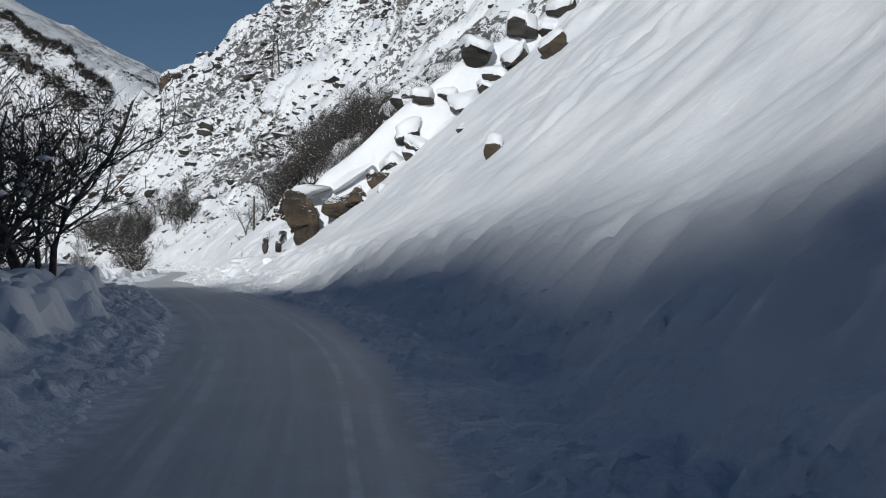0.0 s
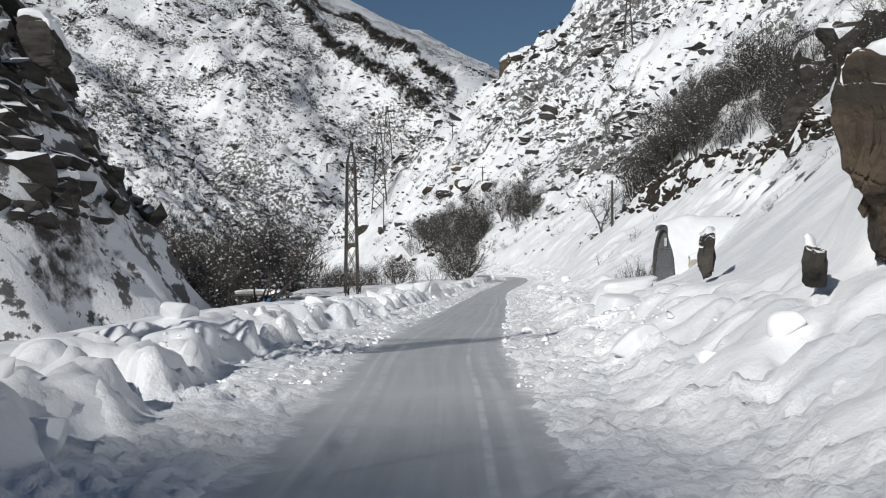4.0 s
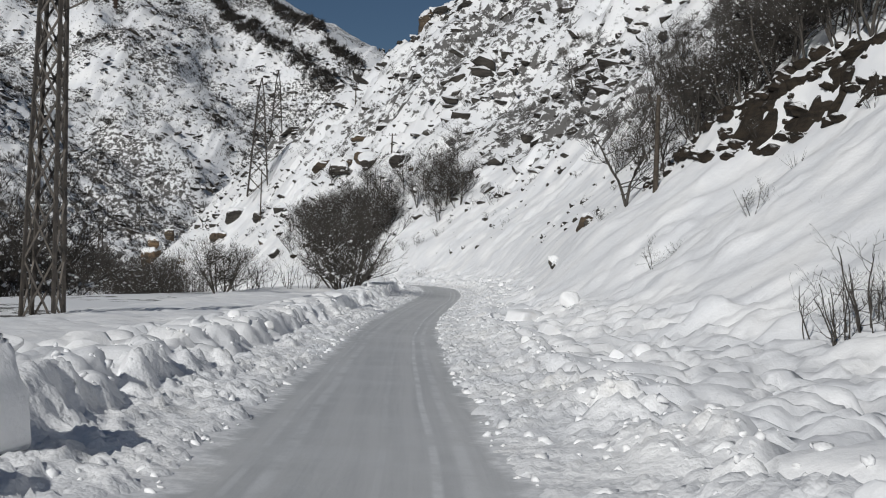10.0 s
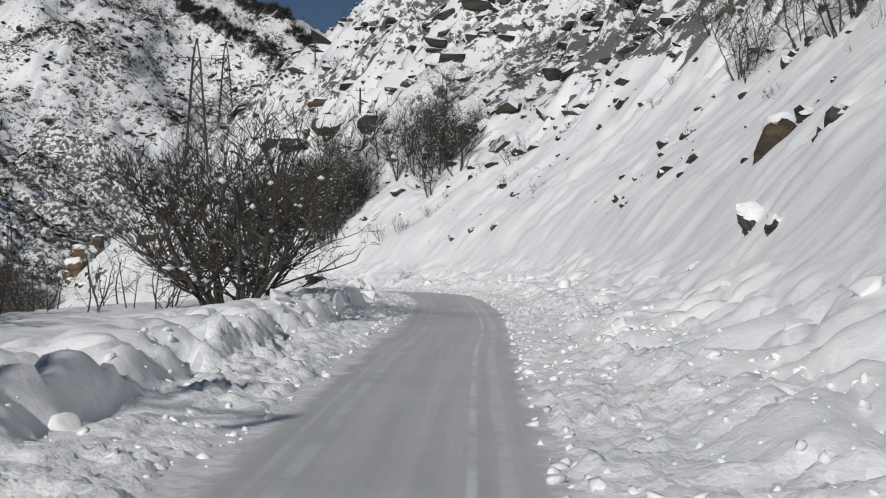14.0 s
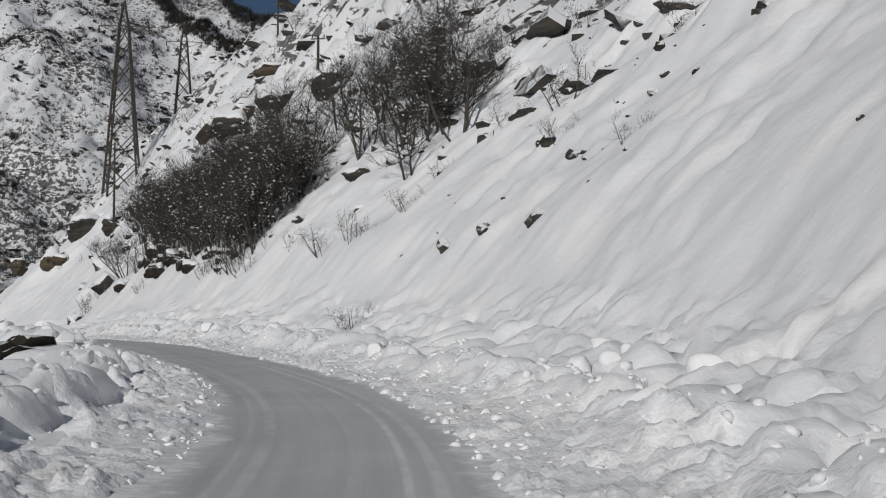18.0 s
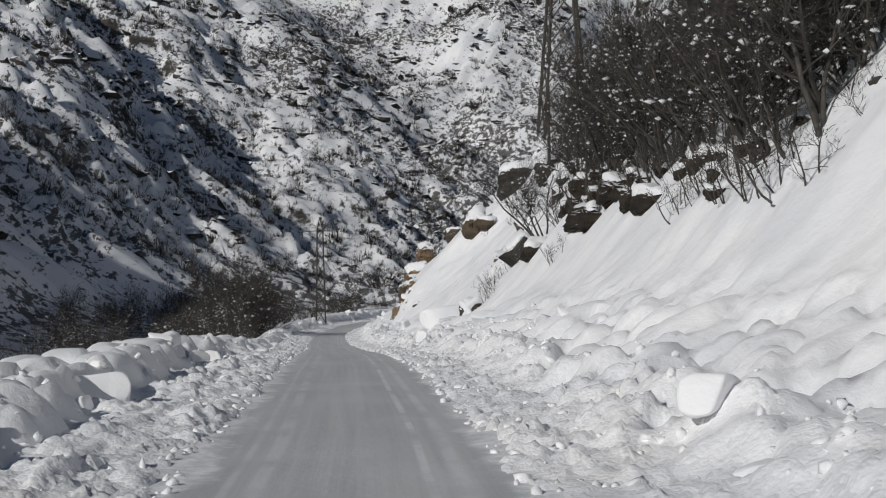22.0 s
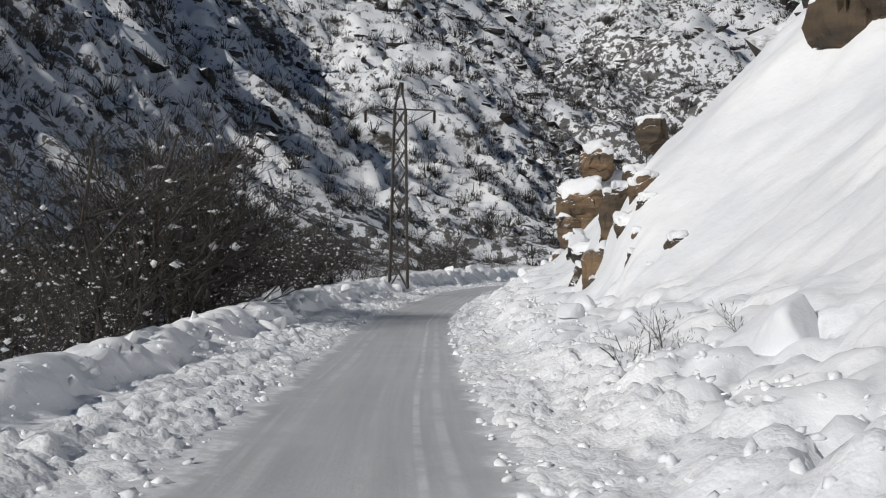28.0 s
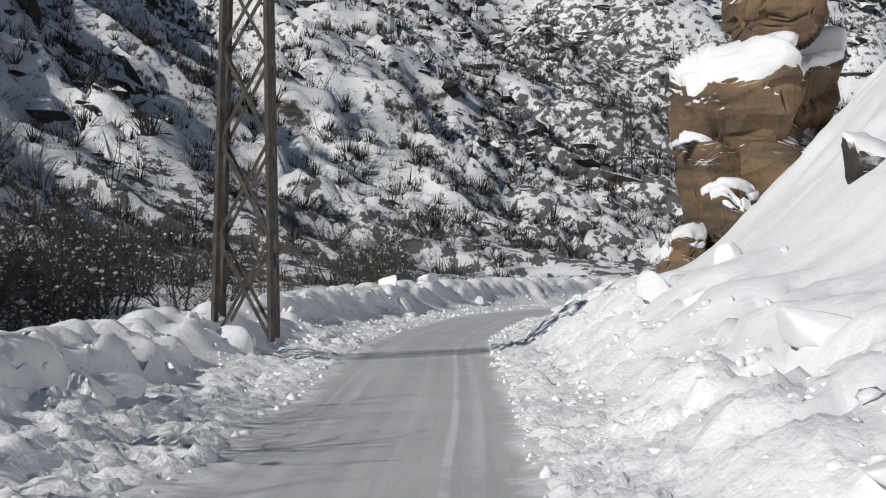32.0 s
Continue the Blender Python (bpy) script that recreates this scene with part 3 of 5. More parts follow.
def outcrop(label, at, blocks, material=None, category="rock", thick=0.0):
    """Rocks that stand together: offsets and half sizes, each with its snow."""
    root = new("rock_outcrop")
    root.location = at
    tagged(root, label, category)
    for k, (off, size, cap) in enumerate(blocks):
        boulder(root, off, size, int(at[0] * 7 + at[1] * 3) % 900 + 31 * k, material, cap, thick, level=4 if max(size) > 1.6 else 3)
    return root


def cells(x, y, k):
    """A random value for the nearest of scattered centres, and how near the border between two is."""
    xi, yi = np.floor(x).astype(np.int64), np.floor(y).astype(np.int64)
    b1, b2, val = np.full(x.shape, 9.0), np.full(x.shape, 9.0), np.zeros(x.shape)
    for i in (-1, 0, 1):
        for j in (-1, 0, 1):
            a, b = (xi + i + 53 * k) & 255, (yi + j + 29 * k) & 255
            r = np.hypot(x - (xi + i + 0.1 + 0.8 * TJX[a, b]), y - (yi + j + 0.1 + 0.8 * TJY[a, b]))
            m = r < b1
            b2 = np.where(m, b1, np.minimum(b2, r))
            val = np.where(m, TJR[a, b], val)
            b1 = np.where(m, r, b1)
    return val, b2 - b1


def crag_shape(seed, half, base):
    """A block of jointed rock: flat broken sides, split by joints into lumps that stand proud or back."""
    r = np.random.default_rng(seed)
    v = np.sign(base[0]) * np.abs(base[0]) ** 0.45
    for _ in range(16):
        n = r.normal(size=3) * np.array([1, 1, 0.65])
        n /= np.linalg.norm(n)
        over = np.maximum(v @ n - r.uniform(0.66, 1.0), 0)
        v -= over[:, None] * n
    v[:, 0] += 0.16 * r.normal() * v[:, 2]
    stretch = np.asarray(half) / max(half)
    for count, push, groove in ((9, 0.085, 0.05), (34, 0.045, 0.02), (120, 0.022, 0.0)):
        q = v * stretch * np.array([1, 1, 1.25])
        centre = r.uniform(-1.05, 1.05, (count, 3)) * stretch * np.array([1, 1, 1.25])
        gap = ((q[:, None] - centre[None]) ** 2).sum(2) ** 0.5
        near = np.argsort(gap, axis=1)[:, :2]
        rows = np.arange(len(v))
        side = v / (np.linalg.norm(v, axis=1)[:, None] + 1e-9)
        move = r.normal(size=count)[near[:, 0]] * push - groove * (1 - sstep(0, 0.07, gap[rows, near[:, 1]] - gap[rows, near[:, 0]]))
        v += side * move[:, None]
    a, b = v[:, 0] + 0.55 * v[:, 2], v[:, 1] - 0.45 * v[:, 2]
    v *= (1 + 0.07 * (fbm(a * 3 + seed, b * 3 + v[:, 2] * 2, 4, seed % 40) - 0.5))[:, None]
    return v * np.asarray(half) * 1.03


def crag(parent, at, half, turn, seed, material=None, cap=0.5, fine=False):
    base = ICO5 if fine else ICO4
    v = turn_z(crag_shape(seed, half, base), radians(turn))
    ob = link_mesh("rock_block", v, base[1], material or ROCK, parent, smooth=False)
    ob.location = at
    if cap < 1:
        cv, cf = cap_mesh(v, base[1], cap, 0.10 + 0.13 * min(half))
        if len(cf) > 6:
            link_mesh("snow_cap", cv, cf, SNOW, ob)
    return ob


def crags(label, blocks, material=None, fine=True):
    """Rock blocks standing together, each (centre, half size, turn, how high its snow begins)."""
    root = new("rock_outcrop")
    x0, y0 = blocks[0][0][0], blocks[0][0][1]
    z0 = min(b[0][2] - b[1][2] for b in blocks)
    root.location = (x0, y0, z0)
    tagged(root, label, "rock")
    s = int(abs(x0 * 7 + y0 * 3)) % 900
    for k, (at, half, turn, cap) in enumerate(blocks):
        crag(root, (at[0] - x0, at[1] - y0, at[2] - z0), half, turn, s + 17 * k, material, cap, fine)
    return root


def tor(label, at, faces, material=None):
    """An outcrop of jointed rocks (offset of the foot, radius, height, turn)."""
    return crags(label, [((at[0] + o[0], at[1] + o[1], at[2] + o[2] + 0.42 * t), (r * 0.95, r * 0.85, t * 0.58), turn, 0.5) for o, r, t, turn in faces], material, False)


def tube(vs, fs, pts, radii, sides):
    """One tapered tube along the points, added to the lists."""
    start = sum(len(a) for a in vs)
    pts = np.asarray(pts)
    d = np.gradient(pts, axis=0)
    d /= np.linalg.norm(d, axis=1)[:, None] + 1e-9
    ref = np.where(np.abs(d[:, 2:3]) > 0.9, np.array([[1.0, 0, 0]]), np.array([[0, 0, 1.0]]))
    a = np.cross(d, ref)
    a /= np.linalg.norm(a, axis=1)[:, None] + 1e-9
    b = np.cross(d, a)
    ang = np.arange(sides) * 2 * math.pi / sides
    ring = pts[:, None] + np.asarray(radii)[:, None, None] * (a[:, None] * np.cos(ang)[None, :, None] + b[:, None] * np.sin(ang)[None, :, None])
    vs.append(ring.reshape(-1, 3))
    k = np.arange(sides)
    for i in range(len(pts) - 1):
        p = start + i * sides + k
        q = start + i * sides + (k + 1) % sides
        fs.append(np.stack([p, q, q + sides, p + sides], 1))


def tree_parts(seed, tall, stems=3, spread=0.5, limbs=7, subs=5, twigs=5, snow=0, droop=0.0):
    """Leafless tree: trunk and limbs, crown of twigs, and clumps of snow lying in it."""
    r = np.random.default_rng(seed)
    tv, tf, cv, cf, tips = [], [], [], [], []

    def branch(p, d, length, rad, n, wander, lift):
        pts = [p]
        for _ in range(n):
            d = d + r.normal(size=3) * wander + np.array([0, 0, lift])
            d /= np.linalg.norm(d)
            pts.append(pts[-1] + d * length / n)
        return np.array(pts), np.linspace(rad, rad * 0.35, n + 1), d

    for _ in range(stems):
        a = r.uniform(0, 6.28)
        out = spread * r.uniform(0.3, 1.0)
        d = np.array([math.cos(a) * out, math.sin(a) * out, 1.0])
        p0 = np.array([math.cos(a) * 0.12 * stems * 0.5, math.sin(a) * 0.12 * stems * 0.5, -0.3])
        rad = tall * r.uniform(0.010, 0.016)
        pts, rr, _ = branch(p0, d / np.linalg.norm(d), tall * r.uniform(0.65, 0.95), rad, 7, 0.13, 0.06)
        tube(tv, tf, pts, rr, 6)
        for i in range(limbs):
            u = r.uniform(0.22, 0.95)
            k = u * 7
            i0 = min(int(k), 6)
            p = pts[i0] + (pts[i0 + 1] - pts[i0]) * (k - i0)
            a = r.uniform(0, 6.28)
            d = np.array([math.cos(a), math.sin(a), r.uniform(0.15, 0.9)])
            lp, lr, _ = branch(p, d / np.linalg.norm(d), tall * r.uniform(0.25, 0.5) * (1.15 - 0.6 * u), rad * 0.5 * (1.1 - 0.5 * u), 5, 0.2, 0.10 - droop)
            tube(tv, tf, lp, lr, 3)
            for j in range(subs):
                m = min(int(r.uniform(0.2, 1.0) * 5), 4)
                a = r.uniform(0, 6.28)
                d = (lp[m + 1] - lp[m]) / np.linalg.norm(lp[m + 1] - lp[m]) * 0.7 + np.array([math.cos(a), math.sin(a), r.uniform(-0.2, 0.8)]) * 0.7
                sp, sr, _ = branch(lp[m + 1], d / np.linalg.norm(d), tall * r.uniform(0.10, 0.2), rad * 0.2, 2, 0.22, 0.06 - droop)
                tube(cv, cf, sp, sr, 3)
                tips.append(sp[1])
                tips.append(lp[m])
                for _ in range(twigs):
                    m2 = r.integers(1, 3)
                    a = r.uniform(0, 6.28)
                    d = (sp[m2] - sp[m2 - 1]) / np.linalg.norm(sp[m2] - sp[m2 - 1]) + np.array([math.cos(a), math.sin(a), r.uniform(-0.3, 0.9)]) * 0.8
                    end = sp[m2] + d / np.linalg.norm(d) * tall * r.uniform(0.05, 0.12)
                    w = np.cross(d, r.normal(size=3))
                    w *= max(rad * 0.13, 0.005) / (np.linalg.norm(w) + 1e-9)
                    mid = (sp[m2] * 0.5 + end * 0.5) + r.normal(size=3) * 0.008 * tall
                    n0 = sum(len(k) for k in cv)
                    cv.append(np.array([mid - w, end, mid + w, sp[m2]]))
                    cf.append(np.array([[n0, n0 + 1, n0 + 2, n0 + 3]]))
    clumps = None
    if snow:
        sv, sf = [], []
        n0 = 0
        for p in r.permutation(np.array(tips))[:snow]:
            s = (0.014 + 0.07 * r.random() ** 2.4) * tall / 5
            v = OCTA[0] * (1 + 0.2 * r.normal(size=(6, 1))) * np.array([s * r.uniform(0.9, 2.0), s * r.uniform(0.7, 1.2), s * r.uniform(0.6, 0.95)])
            sv.append(turn_z(v, r.uniform(0, 6)) + p + np.array([0, 0, s * 0.3]))
            sf.append(OCTA[1] + n0)
            n0 += 6
        clumps = (np.concatenate(sv), np.concatenate(sf))
    return (np.concatenate(tv), np.concatenate(tf)), (np.concatenate(cv), np.concatenate(cf)), clumps


def make_tree(name, label, category, group, **kw):
    root = new(name)
    tagged(root, label, category, group)
    trunk, crown, clumps = tree_parts(**kw)
    link_mesh("trunk", *trunk, BARK, root)
    link_mesh("crown", *crown, TWIG, root)
    if clumps:
        link_mesh("snow_clumps", *clumps, SNOW, root, smooth=True)
    return root


def spot(x, y, turn=0.0, size=1.0, sink=0.0, lean=0.0):
    return Matrix.LocRotScale((x, y, height(x, y) - sink), Euler((radians(lean), 0, turn)), (size, size, size))


def scatter(proto, places, lo, hi, seed, sink=0.15):
    """Copies of a thing; the first place is taken by the thing itself."""
    r = random.Random(seed)
    for k, (x, y) in enumerate(places):
        m = spot(x, y, r.uniform(0, 6.28), r.uniform(lo, hi), sink, r.uniform(-4, 4))
        if proto.get("placed"):
            copy_thing(proto, m).matrix_basis = m
        else:
            proto.matrix_basis = m
            proto["placed"] = 1


def by_road(s, d):
    """The place d metres to the right of the road, s metres along it."""
    i = min(max(S0 + int(round(s / 0.2)), 0), len(ROAD) - 1)
    return float(ROAD[i, 0] + NRM[i, 0] * d), float(ROAD[i, 1] + NRM[i, 1] * d)


# ---- trees and shrubs ----
tree_a = make_tree("bare_tree", "leafless grey-brown tree with several stems in snow", "tree", "bare trees", seed=3, tall=5.2, stems=5, spread=0.95, limbs=9, subs=7, twigs=7, snow=170)
tree_b = make_tree("bare_tree", "leafless dark tree with a fine dense crown", "tree", "bare trees", seed=8, tall=6.0, stems=3, spread=0.45, limbs=10, subs=7, twigs=7, snow=90)
tree_c = make_tree("bare_tree", "slim leafless tree on the snowy slope", "tree", "bare trees", seed=14, tall=5.0, stems=2, spread=0.35, limbs=9, subs=6, twigs=6, snow=50)
tree_d = make_tree("snowy_tree", "dark bare tree with clumps of snow in its branches", "tree", "snow-laden trees", seed=21, tall=4.6, stems=5, spread=0.9, limbs=8, subs=7, twigs=6, snow=260)
tree_e = make_tree("brush_tree", "low bare tree with snow in its twigs across the river", "tree", "trees across the river", seed=51, tall=3.6, stems=5, spread=0.8, limbs=6, subs=5, twigs=6, snow=130)
shrub_a = make_tree("shrub", "leafless shrub of thin upright stems in snow", "shrub", "shrubs", seed=31, tall=1.9, stems=11, spread=0.45, limbs=3, subs=3, twigs=2)
shrub_b = make_tree("shrub", "leafless bushy shrub on the snowy slope", "shrub", "shrubs", seed=37, tall=1.6, stems=8, spread=0.9, limbs=4, subs=4, twigs=4, snow=45)

scatter(tree_c, [(-8.5, 25.2), (-9.2, 26.6), (-9.8, 24.4)], 1.1, 1.3, 1)
scatter(tree_b, [(-13.2, 33.6)], 0.95, 1.1, 1)
scatter(tree_a, [(-42.6, 162.4), (-41.6, 160.0), (-43.6, 165.0)], 0.95, 1.15, 2)
scatter(tree_d, [(-31.6, 82.4), (-30.6, 85.0), (-33.4, 86.0)], 0.75, 1.0, 52)
scatter(shrub_a, [(-17.6, 118.4), (-17.2, 118.0), (-17.9, 118.9), (-17.0, 118.7), (-16.5, 113.5), (-16.9, 114.0)], 0.75, 1.2, 3)
scatter(tree_c, [(-49.5, 221.3), (-48.2, 223.0), (-50.6, 224.8), (-35.1, 223.6), (-33.8, 221.0), (-24.6, 148.0), (-23.2, 152.0), (-22.0, 178.8), (-20.2, 176.4), (-18.6, 180.2)], 0.8, 1.2, 4)
scatter(tree_b, [(-66.1, 238.0), (-62.0, 233.0), (-69.5, 241.0), (-72.5, 246.2), (-79.4, 257.7), (-58.2, 228.0), (-48.9, 223.6), (-47.4, 221.4), (-66.0, 236.6), (-69.2, 239.4)], 0.55, 0.9, 5)
R1 = random.Random(5)
SCARP_S, SCARP_D = [112, 120, 128, 134, 138, 142, 146, 152], [25, 23.5, 21.5, 19.5, 17.5, 15.2, 13.2, 11.0]
above = []
for k in range(190):
    s = R1.uniform(114, 151) if k % 3 else R1.uniform(150, 200)
    above.append(by_road(s, float(np.interp(s, SCARP_S, SCARP_D)) + 1.0 + 9 * R1.random() ** 1.3 + (3.0 if s > 151 else 0.0)))
scatter(tree_b, above[:60], 0.65, 1.1, 6)
scatter(tree_a, above[60:90], 0.55, 0.85, 7)
scatter(tree_e, above[90:], 0.75, 1.25, 8)
thicket = [by_road(R1.uniform(238, 268), R1.uniform(8.5, 17.0)) for _ in range(60)] + [by_road(R1.uniform(224, 244), R1.uniform(13.0, 20.0)) for _ in range(26)]
scatter(tree_b, thicket[0:12] + thicket[60:68], 0.5, 0.95, 41)
scatter(tree_d, thicket[20:32] + thicket[70:74], 0.6, 1.1, 42)
scatter(tree_d, [by_road(238 + 2.4 * k, 9.4 + 1.6 * (k % 3)) for k in range(11)], 0.95, 1.35, 48)
scatter(tree_d, [by_road(231.8 + 0.95 * k, 8.0 + 1.5 * (k % 3)) for k in range(7)], 0.75, 1.0, 53)
scatter(tree_a, [by_road(233.0 + 1.6 * k, 8.4 + 2.2 * (k % 2)) for k in range(6)], 0.7, 0.95, 54)
scatter(shrub_b, [by_road(231.6 + 0.8 * k, 7.3 + 0.5 * (k % 2)) for k in range(9)], 0.7, 1.1, 55)
scatter(shrub_b, [by_road(238.5 + 1.7 * k, 8.3 + 0.5 * (k % 2)) for k in range(12)], 0.7, 1.2, 50)
scatter(shrub_a, thicket[40:54] + thicket[78:], 0.8, 1.4, 43)
bench = [by_road(R1.uniform(84, 112), R1.uniform(-44, -20)) for _ in range(46)]
scatter(tree_e, bench[:30], 1.3, 2.1, 44)
scatter(shrub_a, bench[30:], 1.0, 1.6, 45)
river = [by_road(R1.uniform(100, 178), R1.uniform(-62, -25)) for _ in range(130)]
scatter(tree_a, river[:25], 1.2, 1.9, 9)
scatter(tree_b, river[25:50], 1.2, 1.9, 10)
scatter(tree_d, river[50:80], 1.8, 2.7, 35)
RIVER_REST = river[80:]
scatter(tree_d, [(-62.0, 178.0), (-60.2, 175.4), (-64.0, 180.6), (-58.4, 171.6), (-65.6, 184.0), (-56.6, 168.4), (-66.8, 179.0), (-68.4, 187.2)], 1.25, 1.6, 49)
scatter(tree_a, [(-46.5, 152.5), (-49.0, 150.4), (-51.5, 153.2), (-48.0, 155.6), (-54.0, 151.0), (-52.6, 157.0)], 0.55, 0.8, 12)
scatter(shrub_a, [(-47.7, 158.1), (-46.4, 160.5), (-49.5, 156.0), (-50.6, 159.0), (-45.8, 163.6)], 1.1, 1.5, 13)
low = [by_road(s, -R1.uniform(6.2, float(np.interp(s, [276, 296, 312, 345], [8.5, 10.0, 14.0, 16.0])))) for s in [R1.uniform(277, 345) for _ in range(70)]]
scatter(tree_d, low[:30] + [by_road(R1.uniform(300, 340), R1.uniform(-13, -7.5)) for _ in range(14)], 0.55, 1.1, 14)
scatter(tree_e, low[30:54], 0.7, 1.2, 34)
scatter(shrub_b, low[54:], 1.0, 1.6, 15)
scatter(tree_c, [by_road(309.0, -7.0), by_road(307.0, -8.0)], 1.6, 1.9, 46)
scatter(tree_b, [by_road(310.2, -6.6), by_road(311.6, -7.4), by_road(313.0, -6.8), by_road(314.4, -7.6)], 1.05, 1.25, 47)
scatter(tree_e, [by_road(284 + 1.5 * k, -14.2 - 2.0 * (k % 3)) for k in range(13)], 0.8, 1.3, 51)
gorge = [by_road(R1.uniform(322, 352), R1.uniform(-26, -14)) for _ in range(34)]
scatter(tree_e, gorge[:20], 0.6, 1.1, 16)
scatter(tree_b, gorge[20:], 0.4, 0.7, 26)
bend = [by_road(R1.uniform(345, 385), R1.uniform(-22, -6.5)) for _ in range(26)]
scatter(tree_a, bend[:12], 0.5, 0.9, 27)
scatter(shrub_b, bend[12:], 0.9, 1.6, 28)
scatter(shrub_b, [(-50.9, 217.7), (-52.6, 219.6), (-54.9, 222.4), (-48.0, 209.0), (-79.6, 249.7), (-78.4, 250.6), (-81.4, 253.2), (-99.0, 268.5), (-83.0, 262.0), (-86.4, 266.0), (-92.0, 274.6), (-70.4, 239.0)], 0.55, 1.0, 17)
slope = [by_road(R1.uniform(60, 250), R1.uniform(9, 26)) for _ in range(46)]
scatter(shrub_b, slope, 0.35, 0.8, 18)
spur = [by_road(R1.uniform(205, 300), R1.uniform(14, 44)) for _ in range(40)]
scatter(shrub_b, spur[:22], 0.8, 1.6, 19)
scatter(tree_c, spur[22:], 0.45, 0.8, 20)


across = []
while len(across) < 150:
    x, y = R1.uniform(-225, -140), R1.uniform(285, 415)
    w = float(beside(WEST, np.array([x]), np.array([y]))[0])
    if -14 < w < 34 and y > 318 and R1.random() < 1.1 - w / 40:
        across.append((x, y))


def woods(places, lo, hi, seed, name, label):
    """Many bare trees too far away to count, with the snow in them."""
    r = random.Random(seed)
    trunk, crown, clumps = tree_parts(seed=seed, tall=3.6, stems=5, spread=0.8, limbs=5, subs=3, twigs=2, snow=34)
    out = [([], [], 0), ([], [], 0)]
    for x, y in places:
        q, a, z = r.uniform(lo, hi), r.uniform(0, 6.28), height(x, y) - 0.15
        for k, (vv, ff) in enumerate(((np.concatenate([trunk[0], crown[0]]), np.concatenate([trunk[1], crown[1] + len(trunk[0])])), clumps)):
            vs, fs, n = out[k]
            vs.append(turn_z(vv, a) * q + np.array([x, y, z]))
            fs.append(ff + n)
            out[k] = (vs, fs, n + len(vv))
    ob = link_mesh(name, np.concatenate(out[0][0]), np.concatenate(out[0][1]), TWIG)
    tagged(ob, label, "trees", kind="stuff")
    ob = link_mesh("snow_in_branches", np.concatenate(out[1][0]), np.concatenate(out[1][1]), SNOW)
    tagged(ob, "clumps of snow caught in bare branches", "snow", kind="stuff")


woods(RIVER_REST, 1.5, 2.6, 53, "bare_woods", "dark bare trees with snow along the river")
flank = []
while len(flank) < 130:
    x, y = R1.uniform(-215, -110), R1.uniform(205, 330)
    if 15 < float(beside(WEST, np.array([x]), np.array([y]))[0]) < 48:
        flank.append((x, y))
woods(flank, 0.7, 1.3, 54, "bare_woods", "dark bare trees and bushes on the mountain's flank")
woods(across, 0.45, 1.15, 52, "bare_woods", "bare brushy trees along the foot of the far mountain")
scatter(shrub_b, [(x + 2.0, y - 1.5) for x, y in across[::5]], 0.6, 1.3, 31)


# ---- brush on the far mountain sides ----
def brush(count, seed, box, keep, tall, stems, name, label, thin=0.02):
    r = np.random.default_rng(seed)
    x, y = r.uniform(box[0], box[1], count), r.uniform(box[2], box[3], count)
    h, s, d = ground(x, y)
    ok = keep(x, y, h, s, d, r)
    x, y, h = x[ok], y[ok], h[ok]
    n = len(x)
    size = r.uniform(tall[0], tall[1], n)
    a = r.uniform(0, 6.28, (n, stems))
    out = r.uniform(0.1, 1.0, (n, stems))
    up = r.uniform(0.3, 1.0, (n, stems)) * (1.15 - 0.5 * out)
    base = np.stack([x, y, h - 0.15], 1)[:, None] + np.stack([np.cos(a) * 0.15, np.sin(a) * 0.15, a * 0], 2) * size[:, None, None]
    tip = base + np.stack([np.cos(a) * out, np.sin(a) * out, up], 2) * size[:, None, None]
    w = (thin * size[:, None, None]) * np.stack([-np.sin(a), np.cos(a), a * 0], 2)
    mid = base * 0.5 + tip * 0.5 + r.normal(size=(n, stems, 3)) * 0.06 * size[:, None, None]
    v = np.stack([base - w, base + w, tip + (mid - base) * 0.15], 2).reshape(-1, 3)
    f = np.arange(n * stems)[:, None] * 3 + np.array([[0, 1, 2]])
    ob = link_mesh(name, v, f, TWIG, smooth=False)
    return tagged(ob, label, "brush", kind="stuff")


def by_line(x, y, line, reach):
    return np.abs(beside(np.array(line), x, y)) < reach


def patchy(x, y, scale, k, lo):
    return fbm(x / scale, y / scale, 3, k) > lo


brush(44000, 1, (-420, -120, 180, 700), lambda x, y, h, s, d, r: (beside(WEST, x, y) > -8) & ((y > 322) | (beside(WEST, x, y) > 16)) & patchy(x, y, 24, 80, 0.38) & patchy(x, y, 6, 81, 0.47), (0.9, 2.8), 20,
      "mountain_brush", "brown leafless brush on the snowy mountain side", 0.032)
brush(26000, 21, (-330, -120, 235, 500), lambda x, y, h, s, d, r: (beside(WEST, x, y) > -16) & ((y > 322) | (beside(WEST, x, y) > 16)) & (r.random(len(x)) < np.interp(beside(WEST, x, y), [-16, 10, 60, 120], [1, 1, 0.6, 0.3])) & patchy(x, y, 13, 110, 0.38) & patchy(x, y, 4.5, 111, 0.48), (0.7, 2.0), 20,
      "mountain_brush", "dense brown brush with snow between on the mountain side", 0.034)
brush(50000, 22, (-340, -150, 560, 740), lambda x, y, h, s, d, r: by_line(x, y, RIDGE_A, 3.4) | by_line(x, y, RIDGE_B, 3.0), (1.4, 3.2), 12,
      "ridge_brush", "dark line of bushes along a mountain rib", 0.05)
brush(4200, 2, (-130, 60, 90, 330), lambda x, y, h, s, d, r: (d > 12) & patchy(x, y, 9, 85, 0.52), (0.3, 1.0), 12,
      "slope_brush", "thin dry brush poking out of the slope's snow")
